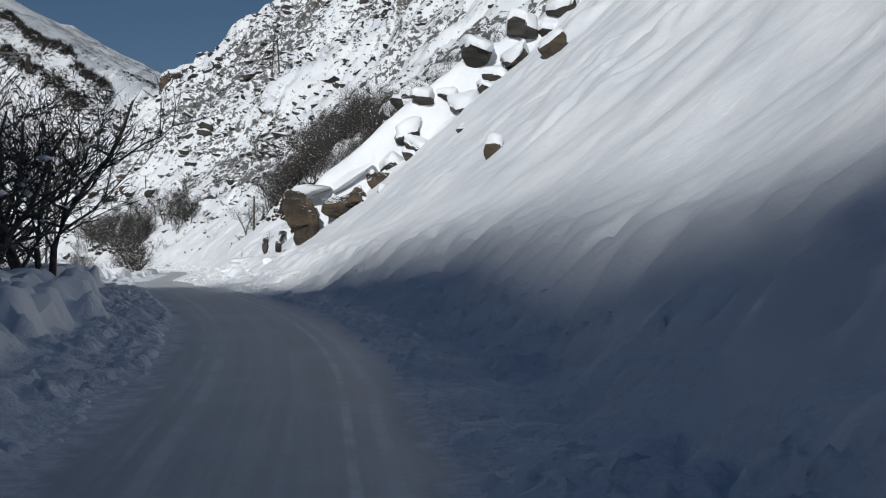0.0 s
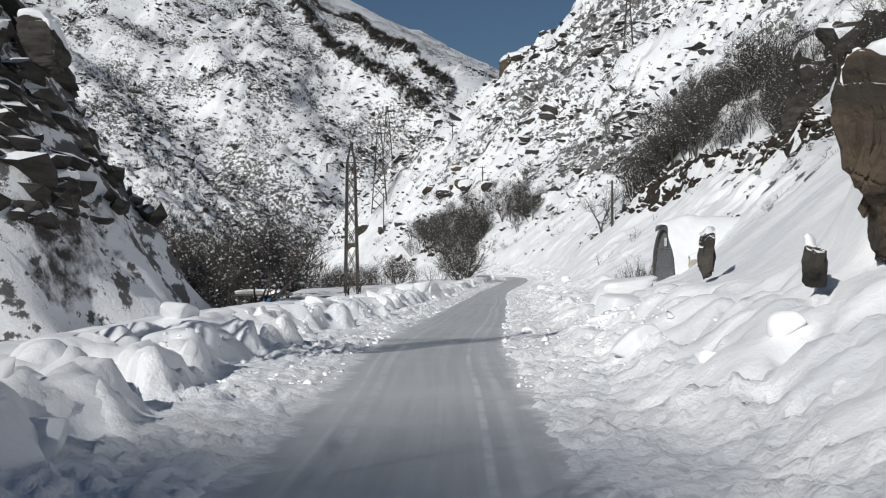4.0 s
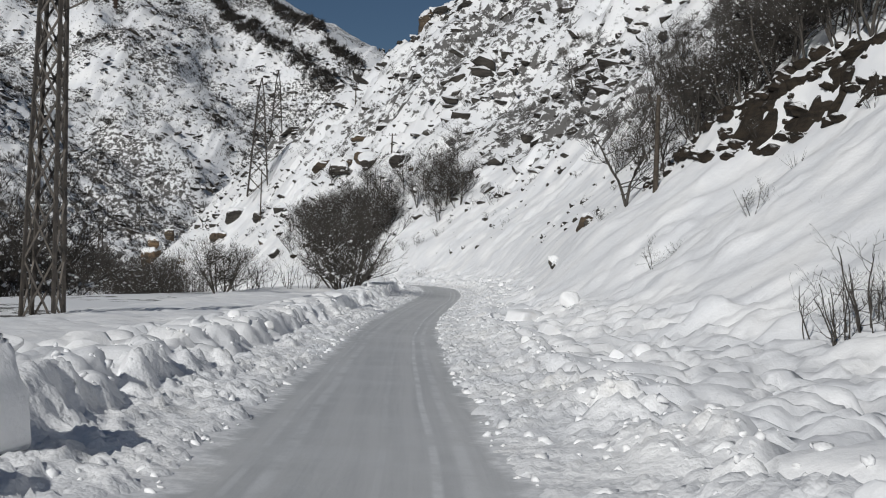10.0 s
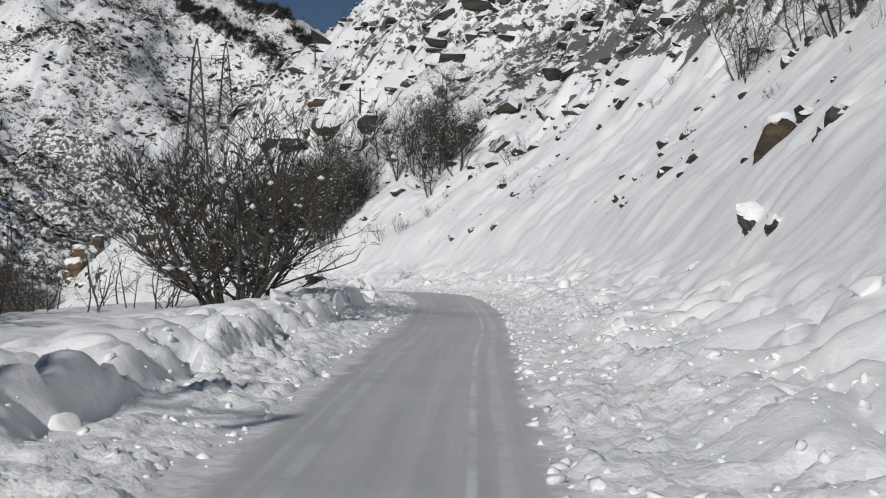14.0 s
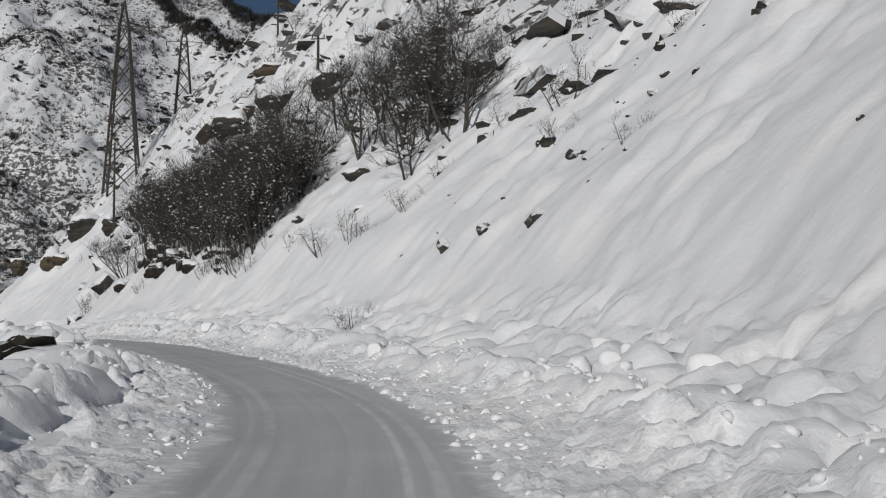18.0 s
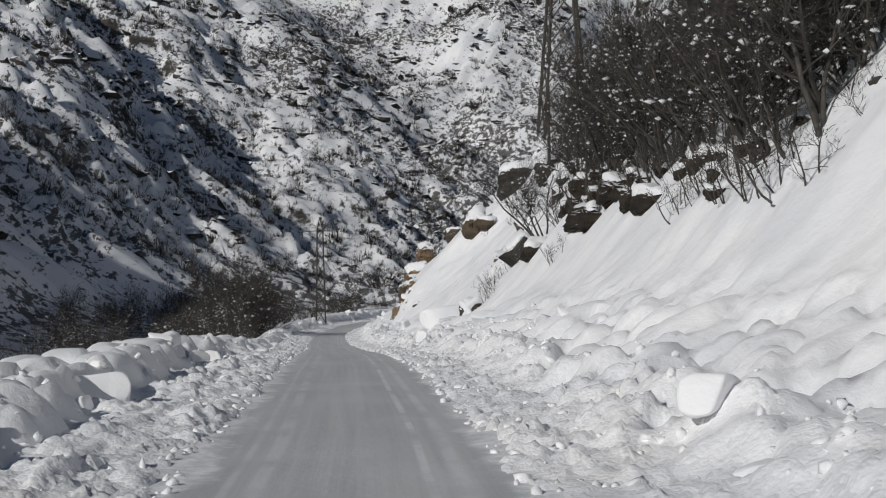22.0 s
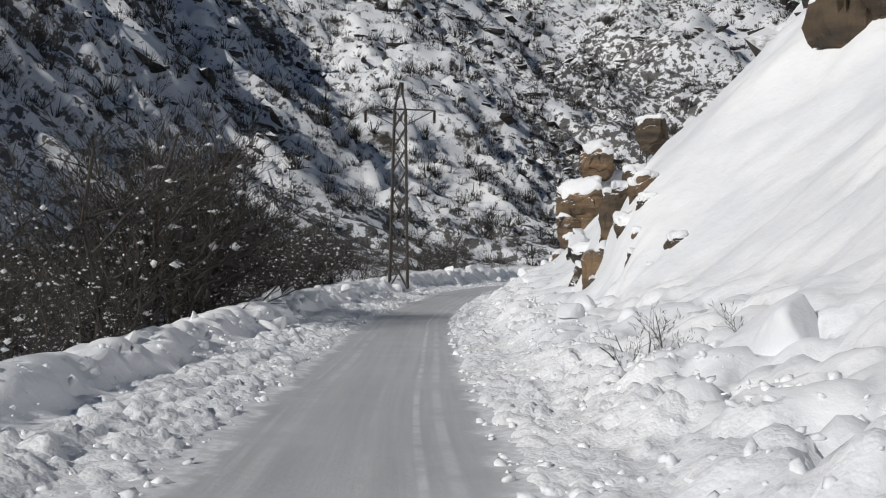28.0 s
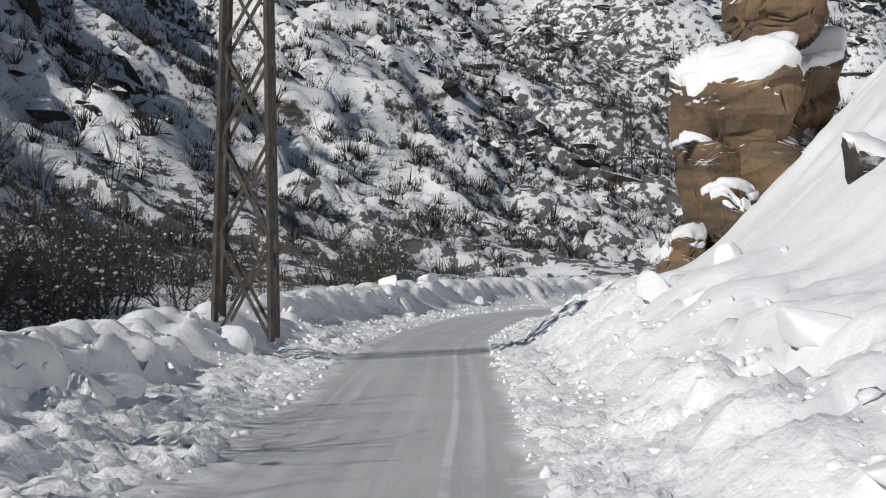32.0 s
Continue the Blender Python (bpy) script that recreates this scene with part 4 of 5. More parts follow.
brush(2600, 3, (-170, -40, 90, 330), lambda x, y, h, s, d, r: (d < -16) & (h < -3.5) & (s < 215) & patchy(x, y, 12, 88, 0.4), (0.6, 2.4), 24,
      "river_brush", "dark tangled brush along the river")


# ---- rocks ----
def slabs(count, seed, box, keep, size, name, label, material, flat=(1.5, 0.8, 0.62), near=False):
    """Broken rock ribs that stick out of the snow."""
    r = np.random.default_rng(seed)
    x, y = r.uniform(box[0], box[1], count), r.uniform(box[2], box[3], count)
    h, s, d = ground(x, y)
    ok = keep(x, y, h, s, d, r)
    x, y, h = x[ok], y[ok], h[ok]
    n = len(x)
    dx = (ground(x + 0.8, y)[0] - h) / 0.8
    dy = (ground(x, y + 0.8)[0] - h) / 0.8
    g = np.hypot(dx, dy) + 1e-6
    dx, dy = dx / g, dy / g
    q = size[0] + (size[1] - size[0]) * r.random(n) ** 2.5
    base = ICO2 if near else ICO1
    m = len(base[0])
    v = base[0][None] * (1 + (0.15 if near else 0.24) * r.normal(size=(n, m, 1))) * np.array(flat)
    v *= q[:, None, None] * np.stack([r.uniform(0.7, 1.5, n), np.ones(n), r.uniform(0.6, 1.2, n)], 1)[:, None]
    tilt = r.normal(0.2, 0.2, n)[:, None]
    vx, vz = v[..., 0] * np.cos(tilt) - v[..., 2] * np.sin(tilt), v[..., 0] * np.sin(tilt) + v[..., 2] * np.cos(tilt)
    side = np.stack([-dy, dx], 1) * np.where(r.random(n) < 0.5, 1, 1)[:, None]
    px = x[:, None] + vx * side[:, :1] + v[..., 1] * dx[:, None]
    py = y[:, None] + vx * side[:, 1:] + v[..., 1] * dy[:, None]
    pz = h[:, None] + vz - 0.2 * q[:, None]
    f = (np.arange(n)[:, None, None] * m + base[1][None]).reshape(-1, 3)
    ob = link_mesh(name, np.stack([px, py, pz], 2).reshape(-1, 3), f, material, smooth=False)
    return tagged(ob, label, "rocks", kind="stuff")


slabs(13000, 4, (-150, 60, 190, 390), lambda x, y, h, s, d, r: (d > 12) & (s > 205) & patchy(x, y, 11, 90, 0.44), (0.22, 0.9),
      "mountain_rocks", "small dark rocks showing through the snow", ROCK_DARK, (1.5, 0.8, 0.6))
slabs(5200, 9, (-150, 60, 190, 390), lambda x, y, h, s, d, r: (d > 14) & (s > 210) & patchy(x, y, 14, 99, 0.46), (0.4, 1.5),
      "mountain_rocks", "dark broken rock ribs showing through the snow", ROCK_DARK, (1.3, 0.9, 0.75))
slabs(18000, 5, (-420, -150, 200, 640), lambda x, y, h, s, d, r: (beside(WEST, x, y) > 4) & patchy(x, y, 22, 94, 0.46), (0.25, 1.5),
      "mountain_rocks", "dark rock ribs across the valley, half buried in snow", ROCK_DARK, (1.6, 0.8, 0.6))
slabs(9000, 6, (-60, 40, 30, 240), lambda x, y, h, s, d, r: (d > 8.0) & patchy(x, y, 7, 97, 0.55) & (r.random(len(x)) < np.interp(s, [40, 120, 135, 215], [0.12, 0.3, 1, 1])), (0.06, 0.42),
      "slope_stones", "small dark stones poking out of the slope's snow", ROCK_DARK, (1.1, 0.9, 0.95), True)
slabs(3200, 7, (-62, -28, 55, 95), lambda x, y, h, s, d, r: (h > 3) & (d < -12), (0.3, 1.1),
      "knoll_rocks", "dark cliff rocks with snow on their ledges", ROCK_DARK)
slabs(1500, 12, (-62, 10, 140, 240), lambda x, y, h, s, d, r: (s > 148) & (s < 236) & (d > 11) & (d < 34) & patchy(x, y, 5, 103, 0.52), (0.12, 0.7),
      "slope_rocks", "dark rocks breaking the slope's snow", ROCK_DARK, (1.2, 0.8, 0.7), True)
slabs(5200, 8, (-30, -4, 105, 172), lambda x, y, h, s, d, r: (np.abs(d - np.interp(s, [112, 120, 128, 134, 138, 142, 146, 152], [25, 23.5, 21.5, 19.5, 17.5, 15.2, 13.2, 11.0])) < 1.6) & (s > 112) & (s < 151), (0.10, 0.55),
      "earth_clods", "dark bare earth and stones of a cut bank", EARTH, (1.2, 0.9, 0.8), True)


def earth_bank():
    ss = np.arange(112, 151, 0.2)
    dd = np.interp(ss, [112, 120, 128, 134, 138, 142, 146, 152], [25, 23.5, 21.5, 19.5, 17.5, 15.2, 13.2, 11.0])
    pts = np.array([by_road(a, b) for a, b in zip(ss, dd)])
    warp = fbm(pts[:, 0] / 26, pts[:, 1] / 26, 3, 4) - 0.5
    pts = np.array([by_road(a, b + 1.5 * c) for a, b, c in zip(ss, dd, warp)])
    rows = []
    for j, u in enumerate(np.linspace(0, 1, 10)):
        off = -1.1 + 1.5 * u + 0.35 * math.sin(u * 3.0)
        x = np.array([by_road(a, b + 1.5 * c + off)[0] for a, b, c in zip(ss, dd, warp)])
        y = np.array([by_road(a, b + 1.5 * c + off)[1] for a, b, c in zip(ss, dd, warp)])
        foot, crown = ground(*np.array([by_road(a, b + 1.5 * c - 1.1) for a, b, c in zip(ss, dd, warp)]).T)[0], ground(*np.array([by_road(a, b + 1.5 * c + 1.0) for a, b, c in zip(ss, dd, warp)]).T)[0]
        fade = np.interp(ss, [112, 118, 145, 151], [0, 1, 1, 0])
        z = foot - 0.4 + (crown - foot + 0.15) * u ** 0.8 + 0.5 * (fbm(ss / 1.3, ss * 0 + 2.2 * u, 4, 70, 0.65) - 0.5) * (0.4 + u) - 0.6 * (1 - fade)
        jit = 0.7 * (fbm(ss / 0.9, ss * 0 + 3.1 * u, 4, 73, 0.65) - 0.5)
        rows.append(np.stack([x + jit, y + jit * 0.5, z], 1))
    v = np.stack(rows, 1).reshape(-1, 3)
    ob = link_mesh("earth_bank", v, sheet_faces(len(ss), 10), EARTH, smooth=False)
    return tagged(ob, "dark bare earth bank cut into the snow slope", "bank", kind="structure")


earth_bank()



def on_land(x, y, up=0.0):
    return (x, y, height(x, y) + up)


crags("brown split boulder under thick snow above the road", [((-5.95, 49.3, 3.0), (0.78, 0.7, 1.0), 12, 0.95), ((-5.6, 49.3, 2.5), (0.55, 0.6, 0.9), 30, 0.95)], ROCK)
crags("brown rocks below an overhanging ledge of snow", [((-4.5, 49.3, 3.35), (0.5, 0.5, 0.45), -20, 0.95), ((-3.7, 49.5, 3.75), (0.6, 0.5, 0.42), 15, 0.95), ((-2.7, 49.9, 4.5), (0.5, 0.5, 0.35), 5, 0.95)], ROCK)
crags("thin grey slab standing in the snow", [((-8.56, 57.1, 1.75), (0.17, 0.3, 0.4), 20, 0.9)], ROCK_DARK, False)
crags("dark pointed stone standing in the snow", [((-6.84, 49.2, 1.75), (0.14, 0.2, 0.28), 30, 0.9)], ROCK_DARK, False)
R2 = random.Random(11)
for s, d, q in ((49.2, 9.3, 0.6), (49.6, 9.9, 0.75), (49.0, 10.3, 0.55), (48.4, 9.8, 0.35), (49.8, 10.8, 0.6), (49.5, 12.0, 0.5), (49.2, 12.6, 0.75), (49.9, 13.2, 0.8), (49.3, 13.9, 0.6), (48.7, 13.3, 0.4),
                (49.0, 14.8, 0.7), (49.8, 15.5, 0.85), (49.2, 16.4, 0.6), (49.6, 17.4, 0.8), (48.8, 18.6, 0.6), (49.5, 20.0, 0.9), (49.0, 21.4, 0.6), (45.6, 8.0, 0.22), (44.2, 9.6, 0.2), (47.0, 7.6, 0.18)):
    outcrop("boulder under a thick cushion of snow", on_land(*by_road(s, d), 0.15 * q), [((0, 0, 0), (q * R2.uniform(0.9, 1.3), q, q * R2.uniform(0.6, 0.85)), R2.choice((-0.3, -0.2, 0.0, 0.2)))], ROCK_DARK, thick=0.45 * q)
R4 = random.Random(29)
cliff = []
for k in range(34):
    u, z = R4.random(), 0.6 + 14.5 * ((k + R4.random()) / 34)
    q = R4.uniform(0.65, 1.25)
    cliff.append(((-38.5 + 6.6 * u - 0.22 * z + R4.uniform(-0.4, 0.4), 68.6 + 3.6 * u + 0.1 * z + R4.uniform(-0.5, 0.5), z), (q, q * 0.8, q * R4.uniform(0.7, 1.5)), R4.uniform(0, 60), R4.choice((0.3, 0.45, 0.6))))
crags("dark jagged cliff with snow on its ledges", cliff, ROCK_DARK, False)
outcrop("dark pointed rock in a snow hollow", on_land(1.4, 31.8, 0.0), [((0, 0, 0), (0.45, 0.4, 0.55), 0.62)])
outcrop("reddish rock breaking the snow slope", on_land(4.3, 46.0, 0.2), [((0, 0, 0), (0.65, 0.5, 0.8), 0.6)])
tor("dark rock face with snow-capped blocks above the slope", on_land(-5.0, 129.0, -1.5), [
    ((0, 0, 0), 3.2, 6.2, -30), ((2.6, -5.5, 2.6), 3.0, 5.6, -35), ((-1.6, 5.0, -0.8), 2.2, 3.8, -20), ((5.5, -1.0, 5.0), 3.0, 5.0, -30)], ROCK_DARK)
crags("brown rock outcrop above bare trees, snow on top", [((-80.7, 275.3, 14.3), (1.46, 1.17, 1.10), 20, 0.50), ((-72.7, 262.3, 13.5), (1.56, 1.25, 1.35), 30, 0.55), ((-69.7, 260.4, 14.3), (1.41, 1.13, 1.21), 15, 0.50)], ROCK, False)
crags("flat dark rock ledge in the snow", [((-71.8, 265.3, 17.8), (1.62, 1.30, 0.76), 20, 0.45)], ROCK, False)
crags("dark rock above bare trees", [((-57.5, 241.3, 11.6), (0.60, 0.48, 0.60), 20, 0.60)], ROCK, False)
crags("dark rock at the slope's edge", [((-51.7, 221.3, 3.0), (0.27, 0.22, 0.25), 20, 0.55)], ROCK, False)
R5 = random.Random(31)
bank = []
for k in range(30):
    s = 234.0 + 23.0 * k / 29
    x, y = by_road(s, 7.9 + 0.5 * math.sin(s * 0.9) + R5.uniform(-0.25, 0.25) + (0.7 if k % 3 == 0 else 0.0))
    q = R5.uniform(0.45, 0.85) * (0.62 if s < 247 else 1.0)
    bank.append((on_land(x, y, 0.12 * q), (q * 1.4, q * 0.7, q * R5.uniform(0.45, 0.7)), R5.uniform(100, 150), R5.choice((0.7, 0.95, 0.95))))
crags("dark undercut bank of earth and rocks below bare trees", bank, EARTH, False)
tor("brown rock ledge jutting from the snow", (-85.8, 265.0, -0.9), [((0, 0, 0), 1.5, 2.9, -20), ((-1.4, -1.7, -1.0), 1.0, 1.9, -25), ((1.8, 0.7, 1.2), 1.1, 2.0, -10)])
tor("grey rock wedge beside the slope's foot", on_land(-80.5, 249.6, -0.5), [((0, 0, 0), 0.7, 1.2, -30), ((1.1, 0.8, 0.4), 0.55, 0.9, -20)], ROCK_DARK)
tor("dark brown rock jutting from the snow slope", (-102.7, 284.8, 1.2), [((0, 0, 0), 1.15, 2.5, -20), ((1.3, -0.5, 0.9), 0.9, 1.5, 10)], ROCK)
tor("layered brown rock band with snow above", on_land(-92.5, 279.0, -0.9), [((0, 0, 0), 1.7, 2.0, -20), ((2.2, 1.8, 1.9), 1.7, 2.0, -20), ((4.4, 3.6, 4.0), 1.6, 1.9, -20)], ROCK_DARK)
tor("dark rock knob on the mountain's edge", (-101.0, 287.6, 5.0), [((0, 0, 0), 1.6, 2.4, -20), ((1.8, 1.2, 0.8), 1.3, 2.0, -10)], ROCK_DARK)
face = crags("tall brown rock face with patches of snow", [
      ((-110.9, 285.1, -4.9), (0.50, 0.45, 0.60), 30, 0.85),
      ((-109.2, 283.2, -4.4), (0.55, 0.49, 0.78), 32, 0.90),
      ((-111.0, 284.6, -5.3), (0.30, 0.27, 0.30), 20, 0.90),
      ((-108.6, 282.2, -4.9), (0.30, 0.27, 0.43), 28, 0.95),
      ((-109.2, 284.0, -3.1), (0.51, 0.46, 0.98), 30, 0.80),
      ((-108.9, 284.1, -2.3), (0.47, 0.42, 0.56), 24, 0.75),
      ((-109.9, 286.3, -1.6), (0.34, 0.31, 0.36), 10, 0.60),
      ((-107.9, 283.3, -2.1), (0.44, 0.40, 0.62), 35, 0.60),
      ((-107.2, 282.2, -2.6), (0.32, 0.29, 0.35), 20, 0.70),
      ((-107.8, 282.4, -3.2), (0.47, 0.42, 0.43), 26, 0.60),
      ((-106.9, 281.3, -3.4), (0.23, 0.20, 0.24), 12, 0.70)], ROCK)
for block in face.children[1::3]:
    block.data.materials[0] = ROCK_TAN
crags("brown rock standing out of the slope's snow", [((-106.8, 280.7, -4.0), (0.16, 0.14, 0.30), 25, 0.75)], ROCK, False)
crags("brown rock standing out of the slope's snow", [((-105.6, 279.6, -4.2), (0.20, 0.18, 0.27), 25, 0.75)], ROCK, False)
crags("brown rock standing out of the slope's snow", [((-105.0, 279.8, -3.5), (0.32, 0.29, 0.27), 25, 0.75)], ROCK, False)
crags("stack of orange-brown rocks with snow on each ledge", [
      ((-129.1, 315.3, 1.1), (1.15, 1.03, 1.20), 20, 0.55),
      ((-129.8, 315.0, -1.7), (1.60, 1.44, 1.55), 22, 0.60),
      ((-128.9, 316.2, -0.8), (1.10, 0.99, 1.30), 14, 0.50),
      ((-130.1, 314.6, -3.6), (1.00, 0.90, 1.60), 25, 0.85),
      ((-129.2, 315.8, -3.6), (1.60, 1.44, 2.20), 18, 0.90),
      ((-130.4, 313.0, -5.1), (0.55, 0.50, 0.75), 30, 0.55),
      ((-129.3, 313.3, -4.0), (0.70, 0.63, 0.60), 24, 0.50)], ROCK_TAN)
crags("dark brown rock above the stacked rocks", [((-127.1, 318.6, 2.7), (1.15, 1.03, 1.20), 20, 0.70)], ROCK)
crags("dark stone breaking through the slope's snow", [((-122.4, 302.5, -4.3), (0.44, 0.40, 0.34), 30, 0.60)], ROCK_DARK, False)
crags("dark stone breaking through the slope's snow", [((-121.5, 303.8, -2.8), (0.41, 0.37, 0.71), 30, 0.60)], ROCK_DARK, False)
crags("dark stone breaking through the slope's snow", [((-119.9, 299.6, -4.3), (0.71, 0.64, 0.55), 30, 0.60)], ROCK_DARK, False)
crags("brown cliff on the shoulder of the mountain", [((-75.0, 329.0, 45.5), (3.4, 3.0, 5.2), 20, 0.75), ((-70.5, 331.0, 47.0), (3.8, 3.0, 4.8), -10, 0.7), ((-66.0, 331.0, 48.5), (3.6, 3.0, 3.6), 15, 0.6), ((-72.0, 328.0, 41.5), (3.4, 2.6, 3.4), 5, 0.6)], ROCK)
tor("orange-brown stone in the slope's snow", on_land(-28.2, 167.6, -0.3), [((0, 0, 0), 0.6, 1.0, -40)])
tor("grey stone at the slope's foot", on_land(-29.4, 160.6, -0.2), [((0, 0, 0), 0.35, 0.7, -40)], ROCK_DARK)
for (x, y, q) in ((-30.6, 162.7, 0.3), (-29.1, 158.3, 0.3), (-52.8, 224.5, 0.6), (-80.5, 254.1, 1.3), (-67.0, 254.2, 2.2),
                  (-57.4, 231.6, 0.5), (-63.0, 239.0, 0.7), (-61.2, 248.0, 1.9), (-74.0, 262.0, 2.4), (-88.0, 281.0, 1.4), (-122.0, 302.4, 0.8), (-124.4, 306.0, 0.55), (-119.4, 300.6, 0.6)):
    outcrop("dark rock half buried in the snow slope", on_land(x, y, 0.15 * q), [((0, 0, 0), (q, q * 0.8, q * 0.75), 0.58)], ROCK_DARK)


# ---- pylons and poles ----
def strut_mesh():
    v = np.array([(a, b, c) for a in (-0.5, 0.5) for b in (-0.5, 0.5) for c in (0, 1)], float)
    f = np.array([(0, 1, 3, 2), (4, 6, 7, 5), (0, 4, 5, 1), (2, 3, 7, 6), (0, 2, 6, 4), (1, 5, 7, 3)])
    ob = link_mesh("strut", v, f, STEEL, smooth=False)
    me = ob.data
    bpy.data.objects.remove(ob)
    return me


STRUT = strut_mesh()


def strut(name, a, b, width, parent, me=None):
    a, b = Vector(a), Vector(b)
    ob = new(name, me or STRUT)
    ob.parent = parent
    q = (b - a).to_track_quat("Z", "Y")
    ob.matrix_basis = Matrix.LocRotScale(a, q, (width, width, (b - a).length))
    return ob


def disc_string():
    vs, fs = [], []
    z = np.linspace(0, -0.7, 15)
    rr = np.where(np.arange(15) % 2 == 0, 0.05, 0.11)
    tube(vs, fs, np.stack([z * 0, z * 0, z], 1), rr, 8)
    ob = link_mesh("insulator", np.concatenate(vs), np.concatenate(fs), mat_plain("brown_porcelain", (0.03, 0.02, 0.015), (0.05, 0.032, 0.024), 5, 0.3), smooth=True)
    me = ob.data
    bpy.data.objects.remove(ob)
    return me


INSULATOR = disc_string()


def pylon(x, y, tall, wide, arm, turn, label, z=None, top=0.6):
    root = new("lattice_pylon")
    root.matrix_basis = pose(x, y, (height(x, y) if z is None else z) - 0.2, 0, 0, turn)
    tagged(root, label, "pylon", "power pylons")
    levels = [0, 0.16, 0.31, 0.45, 0.57, 0.68, 0.78, 0.87]
    waist, gauge = 0.87 * tall, max(1.0, tall / 9.0)

    def corner(k, h):
        w = wide * (1 - (1 - top) * min(h / waist, 1)) / 2
        sx, sy = ((-1, -1), (1, -1), (1, 1), (-1, 1))[k % 4]
        return (sx * w, sy * w, h)

    for k in range(4):
        strut("leg", corner(k, 0), corner(k, waist), 0.075 * gauge, root)
        strut("peak_bar", corner(k, waist), (0, 0, tall), 0.06 * gauge, root)
        for a, b in zip(levels[:-1], levels[1:]):
            strut("brace", corner(k, a * tall), corner(k + 1, b * tall), 0.045 * gauge, root)
            strut("brace", corner(k + 1, a * tall), corner(k, b * tall), 0.045 * gauge, root)
    for sx in (-1, 1):
        tip = (sx * arm, 0, waist - 0.05)
        cross = strut("crossarm", (0, 0, waist), tip, 0.08, root)
        strut("arm_stay", (sx * wide * top / 2, 0, waist - 0.9), tip, 0.05, root)
        ins = new("insulator", INSULATOR)
        ins.parent = root
        ins.location = tip
    ins = new("insulator", INSULATOR)
    ins.parent = root
    ins.location = (0.12, 0, tall)
    return root


def pole(x, y, tall, label):
    root = new("utility_pole")
    root.matrix_basis = pose(x, y, height(x, y) - 0.3)
    tagged(root, label, "pole", "poles")
    vs, fs = [], []
    tube(vs, fs, [(0, 0, 0), (0, 0, tall / 2), (0, 0, tall)], [0.13, 0.11, 0.09], 8)
    link_mesh("post", np.concatenate(vs), np.concatenate(fs), WOOD, root)
    strut("crosspiece", (-0.5, 0, tall - 0.25), (0.5, 0, tall - 0.25), 0.08, root)
    for sx in (-0.42, 0.42):
        pin = new("insulator", INSULATOR)
        pin.parent = root
        pin.matrix_basis = Matrix.LocRotScale((sx, 0, tall - 0.18), Euler((math.pi, 0, 0)), (0.5, 0.5, 0.3))
    return root


pylon(-18.0, 45.7, 10.6, 1.1, 1.9, 16, "rusty lattice pylon with one crossarm beside the road")
pylon(-41.9, 126.6, 12.6, 1.05, 2.0, 12, "rusty lattice pylon on the snowy field")
pylon(-134.6, 303.6, 11.4, 1.0, 1.9, 38, "rusty lattice pylon beside the road")
pylon(-97.0, 289.0, 21.0, 3.6, 2.6, 20, "tall grey lattice pylon on the mountain shoulder", top=0.26)
pylon(-112.0, 338.0, 20.0, 3.4, 2.6, 20, "tall grey lattice pylon behind the mountain shoulder", top=0.26)
pylon(-37.0, 262.0, 13.0, 2.0, 2.0, 0, "grey lattice pylon high on the rocky slope", top=0.3)
pylon(-186.0, 422.0, 11.0, 1.3, 2.0, 30, "small lattice pylon far up the valley")
pole(-23.2, 145.5, 4.6, "weathered wooden pole on the snow slope")
pole(-92.0, 277.5, 9.0, "tall dark pole above the rocks")
pole(-62.6, 249.5, 4.6, "dark wooden pole among the rocks")
pole(-80.0, 290.0, 5.0, "dark wooden pole on the skyline slope")


# ---- gated tunnel mouth in the slope ----
def arch(half, tall, n=24):
    """Outline of the vault, from the left foot over the crown to the right foot."""
    out = []
    for i in range(n + 1):
        a = math.pi * i / n
        cx, sz = -math.cos(a), math.sin(a)
        out.append((half * cx * (1 - 0.12 * sz * sz) if abs(cx) < 0.999 else half * cx, tall * (0.32 * min(1, 3 * sz) + 0.68 * sz ** 0.9) if sz > 1e-6 else 0.0))
    return np.array(out)


def vault(name, half, tall, thick, y0, y1, material, parent):
    a, b = arch(half, tall), arch(half + thick, tall + thick)
    n = len(a)
    v = np.concatenate([np.stack([o[:, 0], np.full(n, y), o[:, 1]], 1) for y in (y0, y1) for o in (a, b)])
    k = np.arange(n - 1)
    f = np.concatenate([np.stack(q, 1) for q in (
        (k, k + 1, n + k + 1, n + k), (k, 2 * n + k, 2 * n + k + 1, k + 1), (n + k, n + k + 1, 3 * n + k + 1, 3 * n + k), (2 * n + k, 3 * n + k, 3 * n + k + 1, 2 * n + k + 1))])
    return link_mesh(name, v, f, material, parent, smooth=False)


def slab(name, lo, hi, material, parent, label=""):
    bm = bmesh.new()
    bmesh.ops.create_cube(bm, size=1.0)
    for q in bm.verts:
        q.co = Vector([lo[i] + (hi[i] - lo[i]) * (q.co[i] + 0.5) for i in range(3)])
    bmesh.ops.bevel(bm, geom=bm.edges[:], offset=0.012, segments=1, affect="EDGES")
    return part(name, bm, material, parent, label)


GATE_AT = pose(-14.75, 112.0, -1.25, 0, 0, -62)
tunnel = new("tunnel_portal")
tunnel.matrix_basis = GATE_AT
tagged(tunnel, "arched concrete tunnel mouth closed by a grey barred gate", "tunnel portal")
HALF, TALL = 1.75, 4.25
vault("arch_ring", HALF, TALL, 0.22, -0.3, 5.5, mat_plain("old_concrete", (0.06, 0.058, 0.055), (0.12, 0.115, 0.105), 2.5, 0.9), tunnel)
pan = arch(HALF, TALL, 40)
